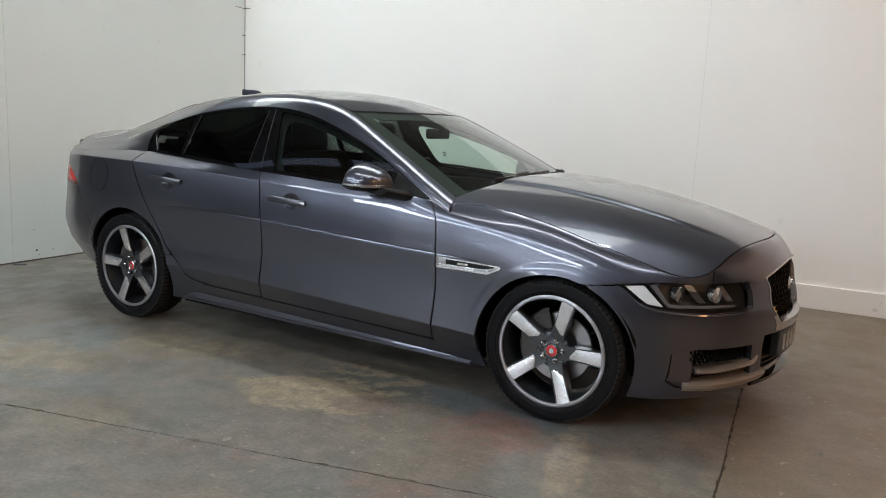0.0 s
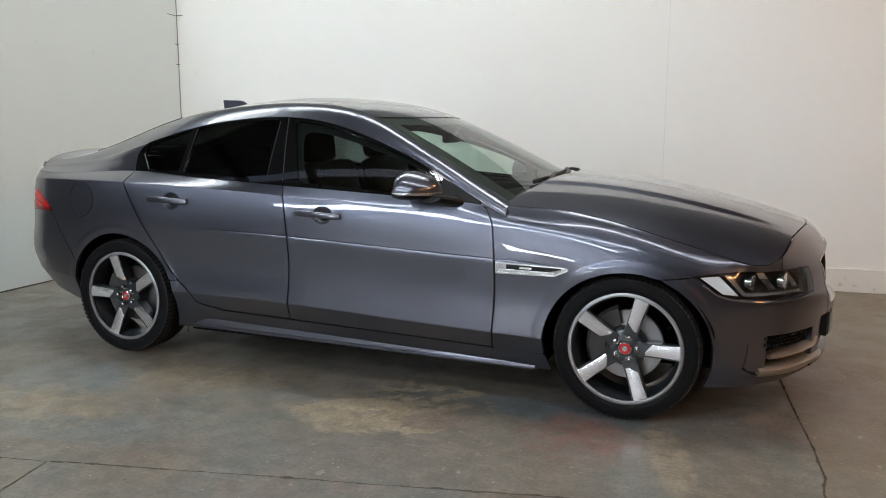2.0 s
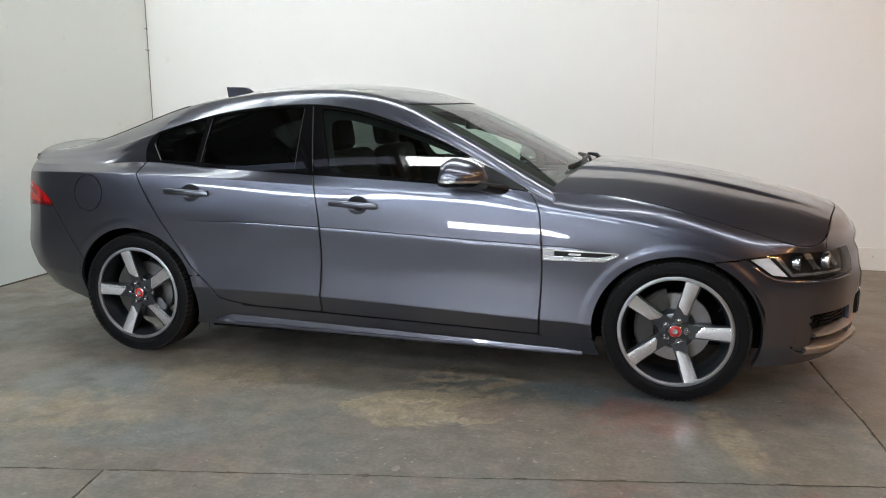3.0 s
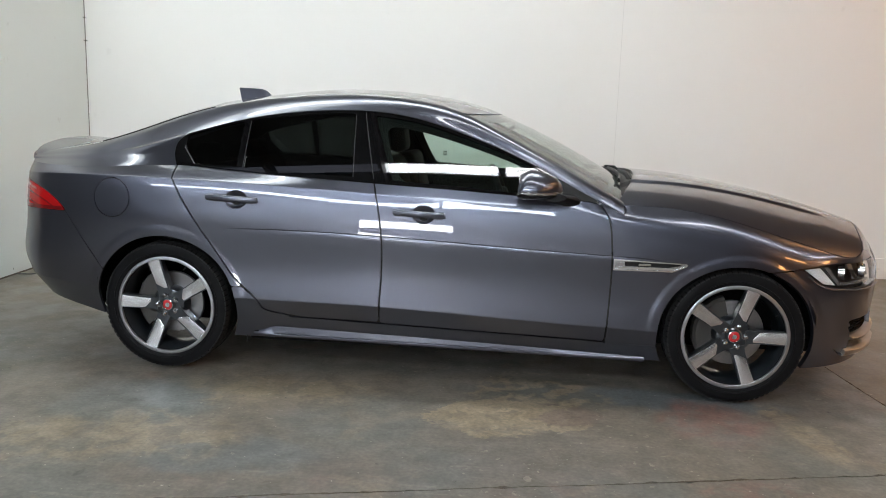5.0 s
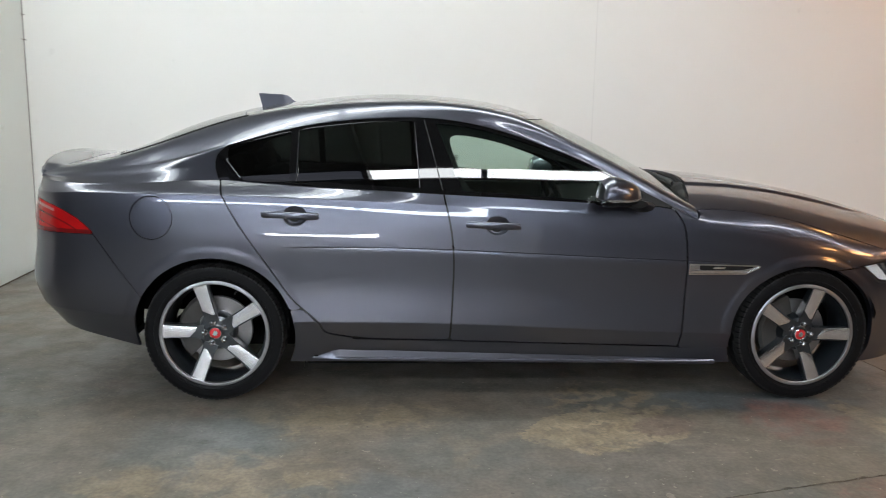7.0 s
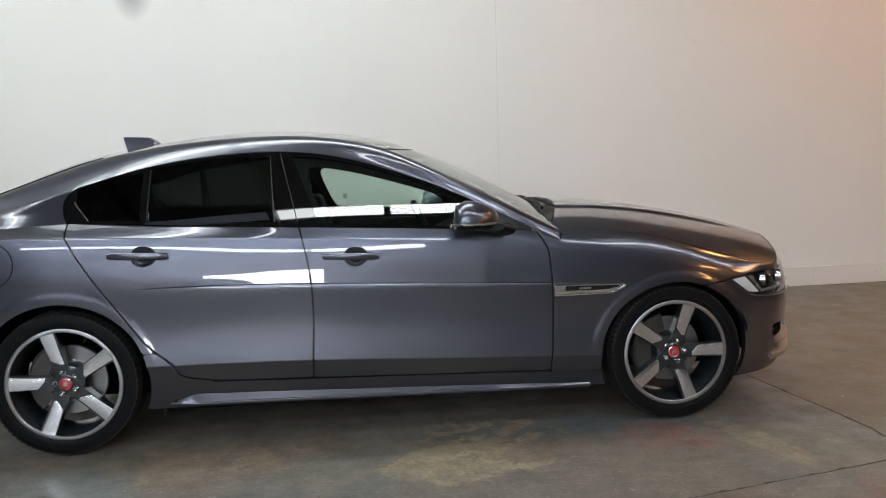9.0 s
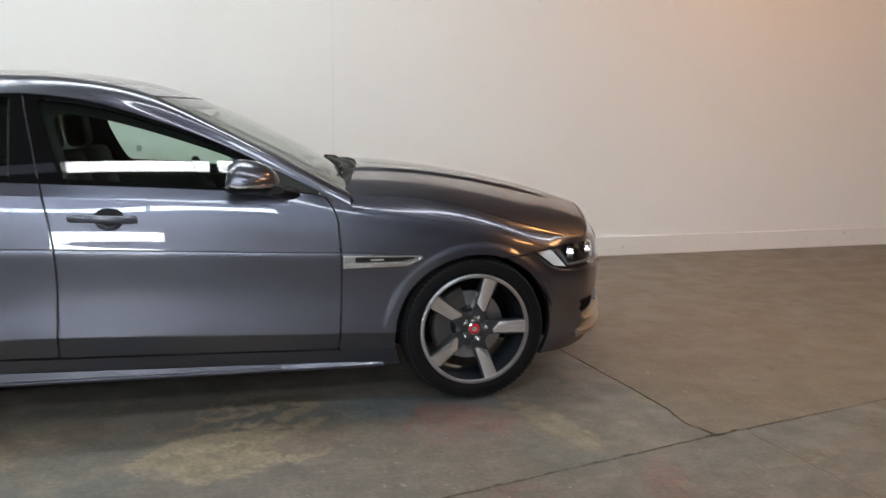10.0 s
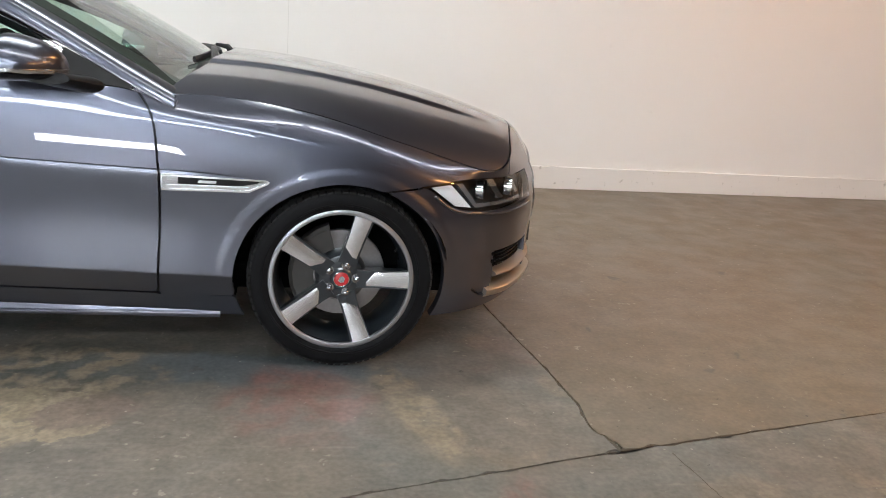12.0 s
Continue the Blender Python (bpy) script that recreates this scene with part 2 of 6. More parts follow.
# surfaces of the room
def concrete(name, pale, dark, mottle):
    mat = bpy.data.materials.new(name)
    n, l, b = nodes_of(mat)
    tc = n.new("ShaderNodeTexCoord")

    def noise_at(scale, detail=6, dist=0.0, off=0.0):
        mp = n.new("ShaderNodeMapping")
        mp.inputs["Location"].default_value = (off, off * 1.7, 0)
        t = n.new("ShaderNodeTexNoise")
        t.inputs["Scale"].default_value, t.inputs["Detail"].default_value, t.inputs["Distortion"].default_value = scale, detail, dist
        l.new(tc.outputs["Object"], mp.inputs["Vector"])
        l.new(mp.outputs["Vector"], t.inputs["Vector"])
        return t.outputs["Fac"]

    def ramp(src, lo, hi, to0=0.0, to1=1.0):
        r = n.new("ShaderNodeMapRange")
        r.interpolation_type = "SMOOTHSTEP"
        for k, val in zip(("From Min", "From Max", "To Min", "To Max"), (lo, hi, to0, to1)):
            r.inputs[k].default_value = val
        l.new(src, r.inputs["Value"])
        return r.outputs["Result"]

    def mixed(fac, a, c):
        m = n.new("ShaderNodeMix")
        m.data_type = "RGBA"
        l.new(fac, m.inputs["Factor"])
        for k, val in (("A", a), ("B", c)):
            if isinstance(val, tuple):
                m.inputs[k].default_value = (*val, 1)
            else:
                l.new(val, m.inputs[k])
        return m.outputs["Result"]

    def times(a, c):
        m = n.new("ShaderNodeMath")
        m.operation = "MULTIPLY"
        for i, val in enumerate((a, c)):
            if isinstance(val, float):
                m.inputs[i].default_value = val
            else:
                l.new(val, m.inputs[i])
        return m.outputs["Value"]

    def spot(x, y, rx, ry, turn, ragged, edge=0.05):
        """A worn or tinted patch of its own shape."""
        mp = n.new("ShaderNodeMapping")
        mp.vector_type = "TEXTURE"
        mp.inputs["Location"].default_value, mp.inputs["Rotation"].default_value, mp.inputs["Scale"].default_value = (x, y, 0), (0, 0, radians(turn)), (rx, ry, 1)
        t = n.new("ShaderNodeTexNoise")
        t.inputs["Scale"].default_value, t.inputs["Detail"].default_value, t.inputs["Roughness"].default_value = 4.5, 12, 0.66
        l.new(tc.outputs["Object"], t.inputs["Vector"])
        ad = n.new("ShaderNodeVectorMath")
        ad.operation = "MULTIPLY_ADD"
        ad.inputs[1].default_value = (ragged, ragged, 0)
        l.new(t.outputs["Color"], ad.inputs[0])
        l.new(tc.outputs["Object"], ad.inputs[2])
        sh = n.new("ShaderNodeVectorMath")
        sh.operation = "SUBTRACT"
        sh.inputs[1].default_value = (ragged / 2, ragged / 2, 0)
        l.new(ad.outputs["Vector"], sh.inputs[0])
        l.new(sh.outputs["Vector"], mp.inputs["Vector"])
        ln = n.new("ShaderNodeVectorMath")
        ln.operation = "LENGTH"
        fl = n.new("ShaderNodeVectorMath")
        fl.operation = "MULTIPLY"
        fl.inputs[1].default_value = (1, 1, 0)
        l.new(mp.outputs["Vector"], fl.inputs[0])
        l.new(fl.outputs["Vector"], ln.inputs[0])
        return ramp(ln.outputs["Value"], 1.0 - edge, 1.0 + edge, 1.0, 0.0)

    def streaks(scale, stretch, turn, off, lo, hi):
        """Long scrapes, drawn out one way."""
        mp = n.new("ShaderNodeMapping")
        mp.inputs["Rotation"].default_value, mp.inputs["Scale"].default_value, mp.inputs["Location"].default_value = (0, 0, radians(turn)), (1, stretch, 1), (off, off, 0)
        t = n.new("ShaderNodeTexNoise")
        t.inputs["Scale"].default_value, t.inputs["Detail"].default_value, t.inputs["Distortion"].default_value = scale, 7, 0.35
        l.new(tc.outputs["Object"], mp.inputs["Vector"])
        l.new(mp.outputs["Vector"], t.inputs["Vector"])
        return ramp(t.outputs["Fac"], lo, hi)

    fine = noise_at(55, 8)
    col = mixed(ramp(noise_at(0.55, 4, 0.2), 0.36, 0.64), pale, dark)
    col = mixed(times(ramp(noise_at(1.7, 12, 0.25, 3.1), 0.44, 0.64), 0.50 * mottle), col, (0.116, 0.125, 0.116))
    col = mixed(times(ramp(noise_at(5.5, 12, 0.4, 21.0), 0.50, 0.66), 0.28 * mottle), col, (0.182, 0.156, 0.124))
    col = mixed(times(ramp(noise_at(2.3, 12, 0.4, 7.7), 0.60, 0.68), 0.32 * mottle), col, (0.180, 0.108, 0.086))
    col = mixed(times(ramp(noise_at(3.1, 12, 0.5, 12.3), 0.59, 0.66), 0.36 * mottle), col, (0.226, 0.180, 0.127))
    col = mixed(times(streaks(3.0, 9, 24, 1.0, 0.60, 0.70), 0.35 * mottle), col, (0.215, 0.192, 0.160))
    col = mixed(times(streaks(4.0, 11, -38, 6.0, 0.62, 0.70), 0.40 * mottle), col, (0.105, 0.096, 0.086))
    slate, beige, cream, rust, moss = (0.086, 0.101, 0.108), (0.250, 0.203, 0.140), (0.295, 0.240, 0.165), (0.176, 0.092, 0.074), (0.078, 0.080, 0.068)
    col = mixed(times(spot(0.08, -1.36, 0.36, 0.30, 15, 0.5, 0.35), 0.55), col, (0.114, 0.130, 0.132))
    col = mixed(times(spot(0.66, -1.84, 0.44, 0.15, 12, 0.4, 0.35), 0.55), col, (0.114, 0.130, 0.132))
    # darker blue-grey strip along the car's near side
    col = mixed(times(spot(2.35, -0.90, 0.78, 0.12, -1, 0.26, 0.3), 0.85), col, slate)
    col = mixed(times(spot(0.66, -1.10, 0.46, 0.18, 4, 0.5, 0.3), ramp(noise_at(7, 14, 0.6, 9.2), 0.44, 0.56, 0.1, 0.75)), col, beige)
    col = mixed(times(spot(0.12, -1.76, 0.55, 0.24, 10, 0.5, 0.3), ramp(noise_at(7, 14, 0.6, 19.2), 0.44, 0.56, 0.1, 0.7)), col, beige)
    col = mixed(times(spot(1.92, -0.95, 0.31, 0.30, 0, 0.35, 0.15), ramp(noise_at(12, 14, 0.5, 3.9), 0.36, 0.64, 0.2, 0.75)), col, moss)
    col = mixed(times(spot(1.90, -0.98, 0.33, 0.34, 0, 0.35, 0.1), ramp(noise_at(9, 15, 0.3, 7.1), 0.46, 0.60, 0.05, 0.85)), col, beige)
    col = mixed(times(spot(1.78, -1.25, 0.35, 0.23, 6, 0.40, 0.03), ramp(noise_at(8, 15, 0.3, 2.2), 0.34, 0.54, 0.25, 0.9)), col, beige)
    col = mixed(times(spot(1.76, -1.28, 0.30, 0.18, 6, 0.40, 0.2), ramp(noise_at(17, 15, 0.5, 5.2), 0.50, 0.60, 0.0, 0.9)), col, cream)
    col = mixed(times(spot(2.05, -1.21, 0.15, 0.10, 20, 0.25, 0.1), 0.8), col, (0.156, 0.120, 0.098))
    col = mixed(times(spot(2.70, -1.18, 0.24, 0.26, 12, 0.35, 0.3), ramp(noise_at(9, 15, 0.6, 8.2), 0.38, 0.60, 0.10, 0.70)), col, rust)
    col = mixed(times(spot(2.66, -1.02, 0.13, 0.10, 12, 0.25, 0.3), ramp(noise_at(14, 15, 0.6, 28.2), 0.38, 0.60, 0.1, 0.65)), col, rust)
    col = mixed(times(spot(3.07, -1.20, 0.075, 0.36, 14, 0.16, 0.25), ramp(noise_at(14, 15, 0.6, 4.2), 0.36, 0.60, 0.15, 0.75)), col, beige)
    col = mixed(times(spot(2.69, -1.86, 0.22, 0.08, 8, 0.25, 0.4), ramp(noise_at(14, 15, 0.6, 3.3), 0.40, 0.62, 0.0, 0.5)), col, rust)
    col = mixed(times(spot(3.28, -1.84, 0.09, 0.20, -15, 0.20, 0.2), ramp(noise_at(14, 15, 0.6, 6.3), 0.38, 0.60, 0.1, 0.6)), col, rust)
    col = mixed(times(spot(4.3, 0.2, 1.1, 0.9, 0, 0.6, 0.6), 0.35), col, (0.186, 0.118, 0.081))
    col = mixed(times(spot(3.1, -2.45, 0.7, 0.35, 15, 0.7, 0.5), ramp(noise_at(5, 12, 0.6, 13.3), 0.40, 0.62, 0.0, 0.55)), col, (0.188, 0.112, 0.086))
    col = mixed(times(spot(5.2, -0.9, 0.9, 0.5, 10, 0.8, 0.6), ramp(noise_at(4, 12, 0.6, 16.3), 0.40, 0.62, 0.0, 0.5)), col, (0.196, 0.150, 0.104))
    col = mixed(times(ramp(noise_at(48, 5, 0, 5.5), 0.69, 0.73), 0.8), col, (0.36, 0.33, 0.285))
    col = mixed(times(times(ramp(noise_at(24, 9, 0.3, 15.5), 0.645, 0.69), ramp(noise_at(1.1, 3, 0, 4.5), 0.48, 0.60)), 0.6), col, (0.33, 0.295, 0.24))
    col = mixed(times(ramp(noise_at(30, 4, 0, 9.5), 0.71, 0.75), 0.85), col, (0.045, 0.038, 0.034))
    col = mixed(times(ramp(noise_at(7, 12, 0.3, 31.0), 0.68, 0.72), 0.6), col, (0.070, 0.062, 0.056))
    mid = n.new("ShaderNodeMix")
    mid.data_type, mid.blend_type = "RGBA", "MULTIPLY"
    mid.inputs["Factor"].default_value = 1
    l.new(col, mid.inputs["A"])
    l.new(ramp(noise_at(11, 14, 0.2, 41.0), 0.32, 0.68, 0.96 - 0.10 * mottle, 1.04 + 0.10 * mottle), mid.inputs["B"])
    col = mid.outputs["Result"]
    m = n.new("ShaderNodeMix")
    m.data_type, m.blend_type = "RGBA", "MULTIPLY"
    m.inputs["Factor"].default_value = 1
    l.new(col, m.inputs["A"])
    l.new(ramp(fine, 0.25, 0.75, 0.91 - 0.09 * mottle, 1.09 + 0.09 * mottle), m.inputs["B"])
    l.new(m.outputs["Result"], b.inputs["Base Color"])
    l.new(ramp(noise_at(4, 6, 0.3, 1.2), 0.3, 0.7, 0.43 - 0.13 * mottle, 0.47 + 0.05 * mottle), b.inputs["Roughness"])
    k = n.new("ShaderNodeBump")
    k.inputs["Strength"].default_value, k.inputs["Distance"].default_value = 0.17 * mottle - 0.02, 0.0025
    l.new(noise_at(22, 9), k.inputs["Height"])
    l.new(k.outputs["Normal"], b.inputs["Normal"])
    return mat


def painted(name, colour, other, rough=0.55, marks=0.0, scale=7, dark_spot=None):
    """Wall paint: two close shades, roller grain and a few scuffs."""
    mat = bpy.data.materials.new(name)
    n, l, b = nodes_of(mat)
    tc = n.new("ShaderNodeTexCoord")
    t, t2, t3 = (n.new("ShaderNodeTexNoise") for _ in range(3))
    for q, s, d in ((t, 0.9, 5), (t2, 240, 3), (t3, scale, 9)):
        q.inputs["Scale"].default_value, q.inputs["Detail"].default_value = s, d
        l.new(tc.outputs["Object"], q.inputs["Vector"])
    m = n.new("ShaderNodeMix")
    m.data_type = "RGBA"
    m.inputs["A"].default_value, m.inputs["B"].default_value = (*colour, 1), (*other, 1)
    l.new(t.outputs["Fac"], m.inputs["Factor"])
    r = n.new("ShaderNodeMapRange")
    for k, val in zip(("From Min", "From Max", "To Min", "To Max"), (0.69, 0.76, 0.0, marks) if scale < 10 else (0.65, 0.74, 0.0, marks)):
        r.inputs[k].default_value = val
    l.new(t3.outputs["Fac"], r.inputs["Value"])
    m2 = n.new("ShaderNodeMix")
    m2.data_type = "RGBA"
    m2.inputs["B"].default_value = (0.32, 0.30, 0.27, 1)
    l.new(r.outputs["Result"], m2.inputs["Factor"])
    l.new(m.outputs["Result"], m2.inputs["A"])
    col = m2.outputs["Result"]
    # soft-edged darker oval in the wall colour
    if dark_spot:
        x, z, rx, rz = dark_spot
        mp = n.new("ShaderNodeMapping")
        mp.vector_type = "TEXTURE"
        mp.inputs["Location"].default_value, mp.inputs["Scale"].default_value = (x, 0, z), (rx, 5, rz)
        g = n.new("ShaderNodeTexGradient")
        g.gradient_type = "SPHERICAL"
        m3 = n.new("ShaderNodeMix")
        m3.data_type = "RGBA"
        m3.inputs["B"].default_value = (0.24, 0.23, 0.25, 1)
        l.new(tc.outputs["Object"], mp.inputs["Vector"])
        l.new(mp.outputs["Vector"], g.inputs["Vector"])
        l.new(g.outputs["Fac"], m3.inputs["Factor"])
        l.new(col, m3.inputs["A"])
        col = m3.outputs["Result"]
    l.new(col, b.inputs["Base Color"])
    b.inputs["Roughness"].default_value = rough
    k = n.new("ShaderNodeBump")
    k.inputs["Strength"].default_value, k.inputs["Distance"].default_value = 0.12, 0.001
    l.new(t2.outputs["Fac"], k.inputs["Height"])
    l.new(k.outputs["Normal"], b.inputs["Normal"])
    return mat


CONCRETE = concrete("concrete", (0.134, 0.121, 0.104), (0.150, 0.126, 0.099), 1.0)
BROWN_CONCRETE = concrete("brown_concrete", (0.150, 0.118, 0.084), (0.164, 0.124, 0.084), 0.42)
JOINT = material("joint_dirt", (0.092, 0.072, 0.053), 0.9, grain=0.5, size=60)
WHITE_WALL = painted("white_wall_paint", (0.80, 0.79, 0.765), (0.76, 0.755, 0.735), 0.6, 0.10, dark_spot=(1.745, 2.80, 0.17, 0.30))
GREY_WALL = painted("pale_grey_wall_paint", (0.645, 0.685, 0.67), (0.69, 0.715, 0.695), 0.5, 0.25)
SKIRT = painted("skirting_paint", (0.78, 0.765, 0.74), (0.72, 0.70, 0.67), 0.5, 0.55, 17)
# dark colour stands for dim light on the unseen walls
DIM_WALL = painted("dim_wall_shade", (0.060, 0.056, 0.053), (0.045, 0.043, 0.042), 0.7, 0.2)
CEILING = material("roof_sheet", (0.10, 0.105, 0.098), 0.6, grain=0.2, size=3)
STEEL = material("painted_steel", (0.05, 0.05, 0.055), 0.5, grain=0.2, size=5)
NAIL = material("rusty_steel", (0.09, 0.075, 0.065), 0.6, 0.6)
FAR_FILL = glow("far_roof_fill", (0.82, 0.91, 1.0), SKY_GAIN)
BRIGHT_ROOF = glow("near_roof_strip_glow", (0.95, 0.98, 1.0), NEAR_GAIN)
KEY_ROOF = glow("key_roof_strip_glow", (0.93, 0.97, 1.0), KEY_GAIN)
GREEN_ROOF = glow("dirty_roof_sheet_daylight", (0.90, 1.0, 0.95), 3.2)
TUBE = glow("tube_glow", (0.80, 0.90, 1.0), TUBE_GAIN)
WINDOW_DAY = glow("window_daylight", (0.90, 0.95, 1.0), WINDOW_GAIN)

# ---------------------------------------------------------------- the room: corner at the origin of ROOM, x along the back wall
ROOM = pose(-2.2, 2.33, 0, 0, 0, 2.7)
LONG, DEEP, HIGH, WEST = 15.0, 13.0, 5.4, -8.0


def room_box(name, lo, hi, mat, label, bevel=0.0, parent=None):
    bm = box(lo[0], hi[0], lo[1], hi[1], lo[2], hi[2], bevel)
    ob = part(name, bm, mat, parent, flat=True)
    if not parent:
        ob.matrix_world = ROOM
        tagged(ob, label, name.split("_")[0], kind="structure")
    return ob


TOP = 2.87
room_box("wall_north", (WEST, 0, -0.05), (LONG, 0.15, TOP), WHITE_WALL, "white painted board wall behind the car")
room_box("wall_west", (-0.15, -3.4, -0.05), (0, -0.002, TOP), GREY_WALL, "pale grey painted panel wall beside the car's tail")
# unseen walls, coloured dark or white to shape the car's reflections
room_box("wall_west_far", (WEST - 0.15, -DEEP, -0.05), (WEST, 0.15, TOP), DIM_WALL, "unseen far west wall, coloured dark to dim the car's reflections")
room_box("wall_south_west", (WEST - 0.15, -DEEP - 0.15, -0.05), (-3.0, -DEEP, TOP), DIM_WALL, "unseen west part of the south wall, dimness put into its colour")
room_box("wall_south", (-3.0, -DEEP - 0.15, -0.05), (5.0, -DEEP, TOP), WHITE_WALL, "unseen white wall behind the camera, added to brighten the car's side")
room_box("wall_south_dark", (5.0, -DEEP - 0.15, -0.05), (LONG, -DEEP, TOP), DIM_WALL, "unseen east part of the south wall, dimness put into its colour")
room_box("wall_upper_south", (WEST - 0.15, -DEEP - 0.15, TOP), (LONG, -DEEP, HIGH), DIM_WALL, "unseen upper wall above the boards, coloured dark to dim reflections")
room_box("wall_east", (LONG, -DEEP - 0.15, -0.05), (LONG + 0.15, 0.15, TOP), DIM_WALL, "unseen east wall, dimness put into its colour")
room_box("wall_upper_east", (LONG, -DEEP - 0.15, TOP), (LONG + 0.15, 0.15, HIGH), DIM_WALL, "unseen upper wall above the boards, coloured dark to dim reflections")
room_box("wall_upper_north", (WEST - 0.15, 0.16, TOP - 0.2), (LONG, 0.3, HIGH), DIM_WALL, "unseen upper wall above the boards, coloured dark to dim reflections")
room_box("wall_upper_west", (WEST - 0.3, -DEEP, -0.05), (WEST - 0.16, 0.3, HIGH), DIM_WALL, "unseen outer wall, coloured dark to dim reflections")
room_box("trim_top", (0, -0.012, TOP), (LONG, 0.15, TOP + 0.03), STEEL, "dark capping along the top of the white wall")
skirting = room_box("baseboard", (0.02, -0.022, 0.0), (LONG, 0.0, 0.185), SKIRT, "low chipped white skirting board along the wall", 0.004)

# ceiling sheet with added, unseen roof strips let into it, and rafters below
ceil_bm = bmesh.new()
STRIPS = ((-2.1, 0.24), (-6.05, 0.30), (-11.7, 1.2))
cuts = [0.15] + [c for yc, w in STRIPS for c in (yc + w / 2, yc - w / 2)] + [-DEEP - 0.15]
for a, b in zip(cuts[::2], cuts[1::2]):
    box(WEST - 0.3, LONG + 0.15, b, a, HIGH, HIGH + 0.08, bm=ceil_bm)
ceiling = part("ceiling", ceil_bm, CEILING, flat=True)
ceiling.matrix_world = ROOM
tagged(ceiling, "dark profiled roof sheets of the workshop", "ceiling", kind="structure")
# unseen strips, placed and cut to suit the car's reflections and the room's brightness
for yc, w in STRIPS:
    strip = thing("unseen_roof_strip", "long unseen daylight strip added in the roof to light the room", "roof light", kind="structure")
    strip.matrix_world = ROOM
    for i in range(*((-1, 3) if yc > -3 else (1, 8) if yc > -9 else (-4, 3))):
        part("pane", box(0.1 + i * 1.85, 0.1 + i * 1.85 + 1.78, yc - w / 2, yc + w / 2, HIGH + 0.02, HIGH + 0.05), BRIGHT_ROOF if yc > -3 else KEY_ROOF if yc > -9 else FAR_FILL, strip, flat=True)
for yc in (-1.52, -2.68):
    sheet = thing("roof_sheet", "dirty greenish translucent roof sheet let into the roof", "roof light", kind="structure")
    sheet.matrix_world = ROOM
    for i in range(-1, 3):
        part("pane", box(0.1 + i * 1.85, 0.1 + i * 1.85 + 1.78, yc - 0.42, yc + 0.42, HIGH - 0.012, HIGH - 0.004), GREEN_ROOF, sheet, flat=True)
for i in range(-4, 9):
    raft = part("rafter", box(0.02 + i * 1.85, 0.10 + i * 1.85, -DEEP, 0, HIGH - 0.22, HIGH, 0.004), STEEL, flat=True)
    raft.matrix_world = ROOM
    tagged(raft, "dark painted steel rafter under the roof", "rafter", "rafters", "structure")

# high window in the far wall
win = thing("window_1", "bright window in the far wall of the workshop", "window", kind="structure")
win.matrix_world = ROOM
part("window_frame", box(0.61, 2.39, -DEEP, -DEEP + 0.05, 1.01, 1.42, 0.004), STEEL, win, flat=True)
part("pane", box(0.65, 2.35, -DEEP + 0.052, -DEEP + 0.06, 1.05, 1.38), WINDOW_DAY, win, flat=True)

# the warm globe and the added floods, hanging from the roof ahead of the car
bulk = thing("pendant_lamp", "dark pendant lamp with a warm globe under the roof", "lamp", GLOBE_AT)
part("shade", lathe([(0.02, 0.46), (0.05, 0.44), (0.22, 0.34), (0.27, 0.29), (0.265, 0.29), (0.045, 0.425), (0.0, 0.43)], 32, m=pose(0, 0, 0, 90)), STEEL, bulk)
part("flex", tube([(0, 0, 0.44), (0, 0, HIGH - GLOBE_AT[2])], 0.006, 6), STEEL, bulk)
for eye, aim, wide, share in WARM_AT:
    flood = thing("added_flood", "unseen long flood lamp added under the roof to warm the car's nose", "lamp", group="warm flood lamps")
    flood.matrix_world = look(eye, aim)
    bm = box(-wide / 2 - 0.03, wide / 2 + 0.03, -0.205, 0.205, 0.012, 0.10, 0.012)
    part("housing", bm, STEEL, flood)
    back = look(eye, aim).inverted()
    for sx in (-1, 1):
        foot = look(eye, aim) @ Vector((sx * wide * 0.35, 0.0, 0.09))
        part("hanger", tube([back @ foot, back @ Vector((foot.x, foot.y, HIGH))], 0.010, 6), STEEL, flood)

# unseen tube lights along the far wall, added to brighten the car's flank
for i in range(-2, 2):
    tl = thing("added_tube_light", "unseen twin tube light added on the far wall for the flank's reflections", "lamp", group="tube lights")
    tl.matrix_world = ROOM
    part("housing", box(0.1 + i * 2.05, 2.13 + i * 2.05, -DEEP, -DEEP + 0.06, 3.42, 3.70, 0.006), STEEL, tl)
    for zz in (3.48, 3.64):
        part("tube", tube([(0.13 + i * 2.05, -DEEP + 0.10, zz), (2.10 + i * 2.05, -DEEP + 0.10, zz)], 0.08, 10), TUBE, tl)

# wall joints and nails in the corner
seam = part("trim", prism([(4.800, 0.19), (4.803, 0.19), (4.803, TOP), (4.800, TOP)], -0.0015, 0.002), material("seam_shadow", (0.64, 0.63, 0.61), 0.8), flat=True)
seam.matrix_world = ROOM
tagged(seam, "thin vertical joint between white wall boards", "trim", kind="structure")
for k, yy in enumerate((-1.33, -2.72)):
    s = part("trim", box(-0.002, 0.0016, yy - 0.0012, yy + 0.0012, 2.35 if k == 0 else 0.02, TOP if k else 2.62), material("panel_joint", (0.54, 0.56, 0.535), 0.8), flat=True)
    s.matrix_world = ROOM
    tagged(s, "thin vertical joint between pale grey wall panels", "trim", kind="structure")
# thin strip in the corner joint, coloured dark as its shade
cb = part("trim", box(0.0, 0.006, -0.006, 0.0, 0.0, TOP), material("corner_shadow", (0.22, 0.21, 0.20), 0.8), flat=True)
cb.matrix_world = ROOM
tagged(cb, "joint in the corner of the walls, its shade put into a dark strip", "trim", kind="structure")
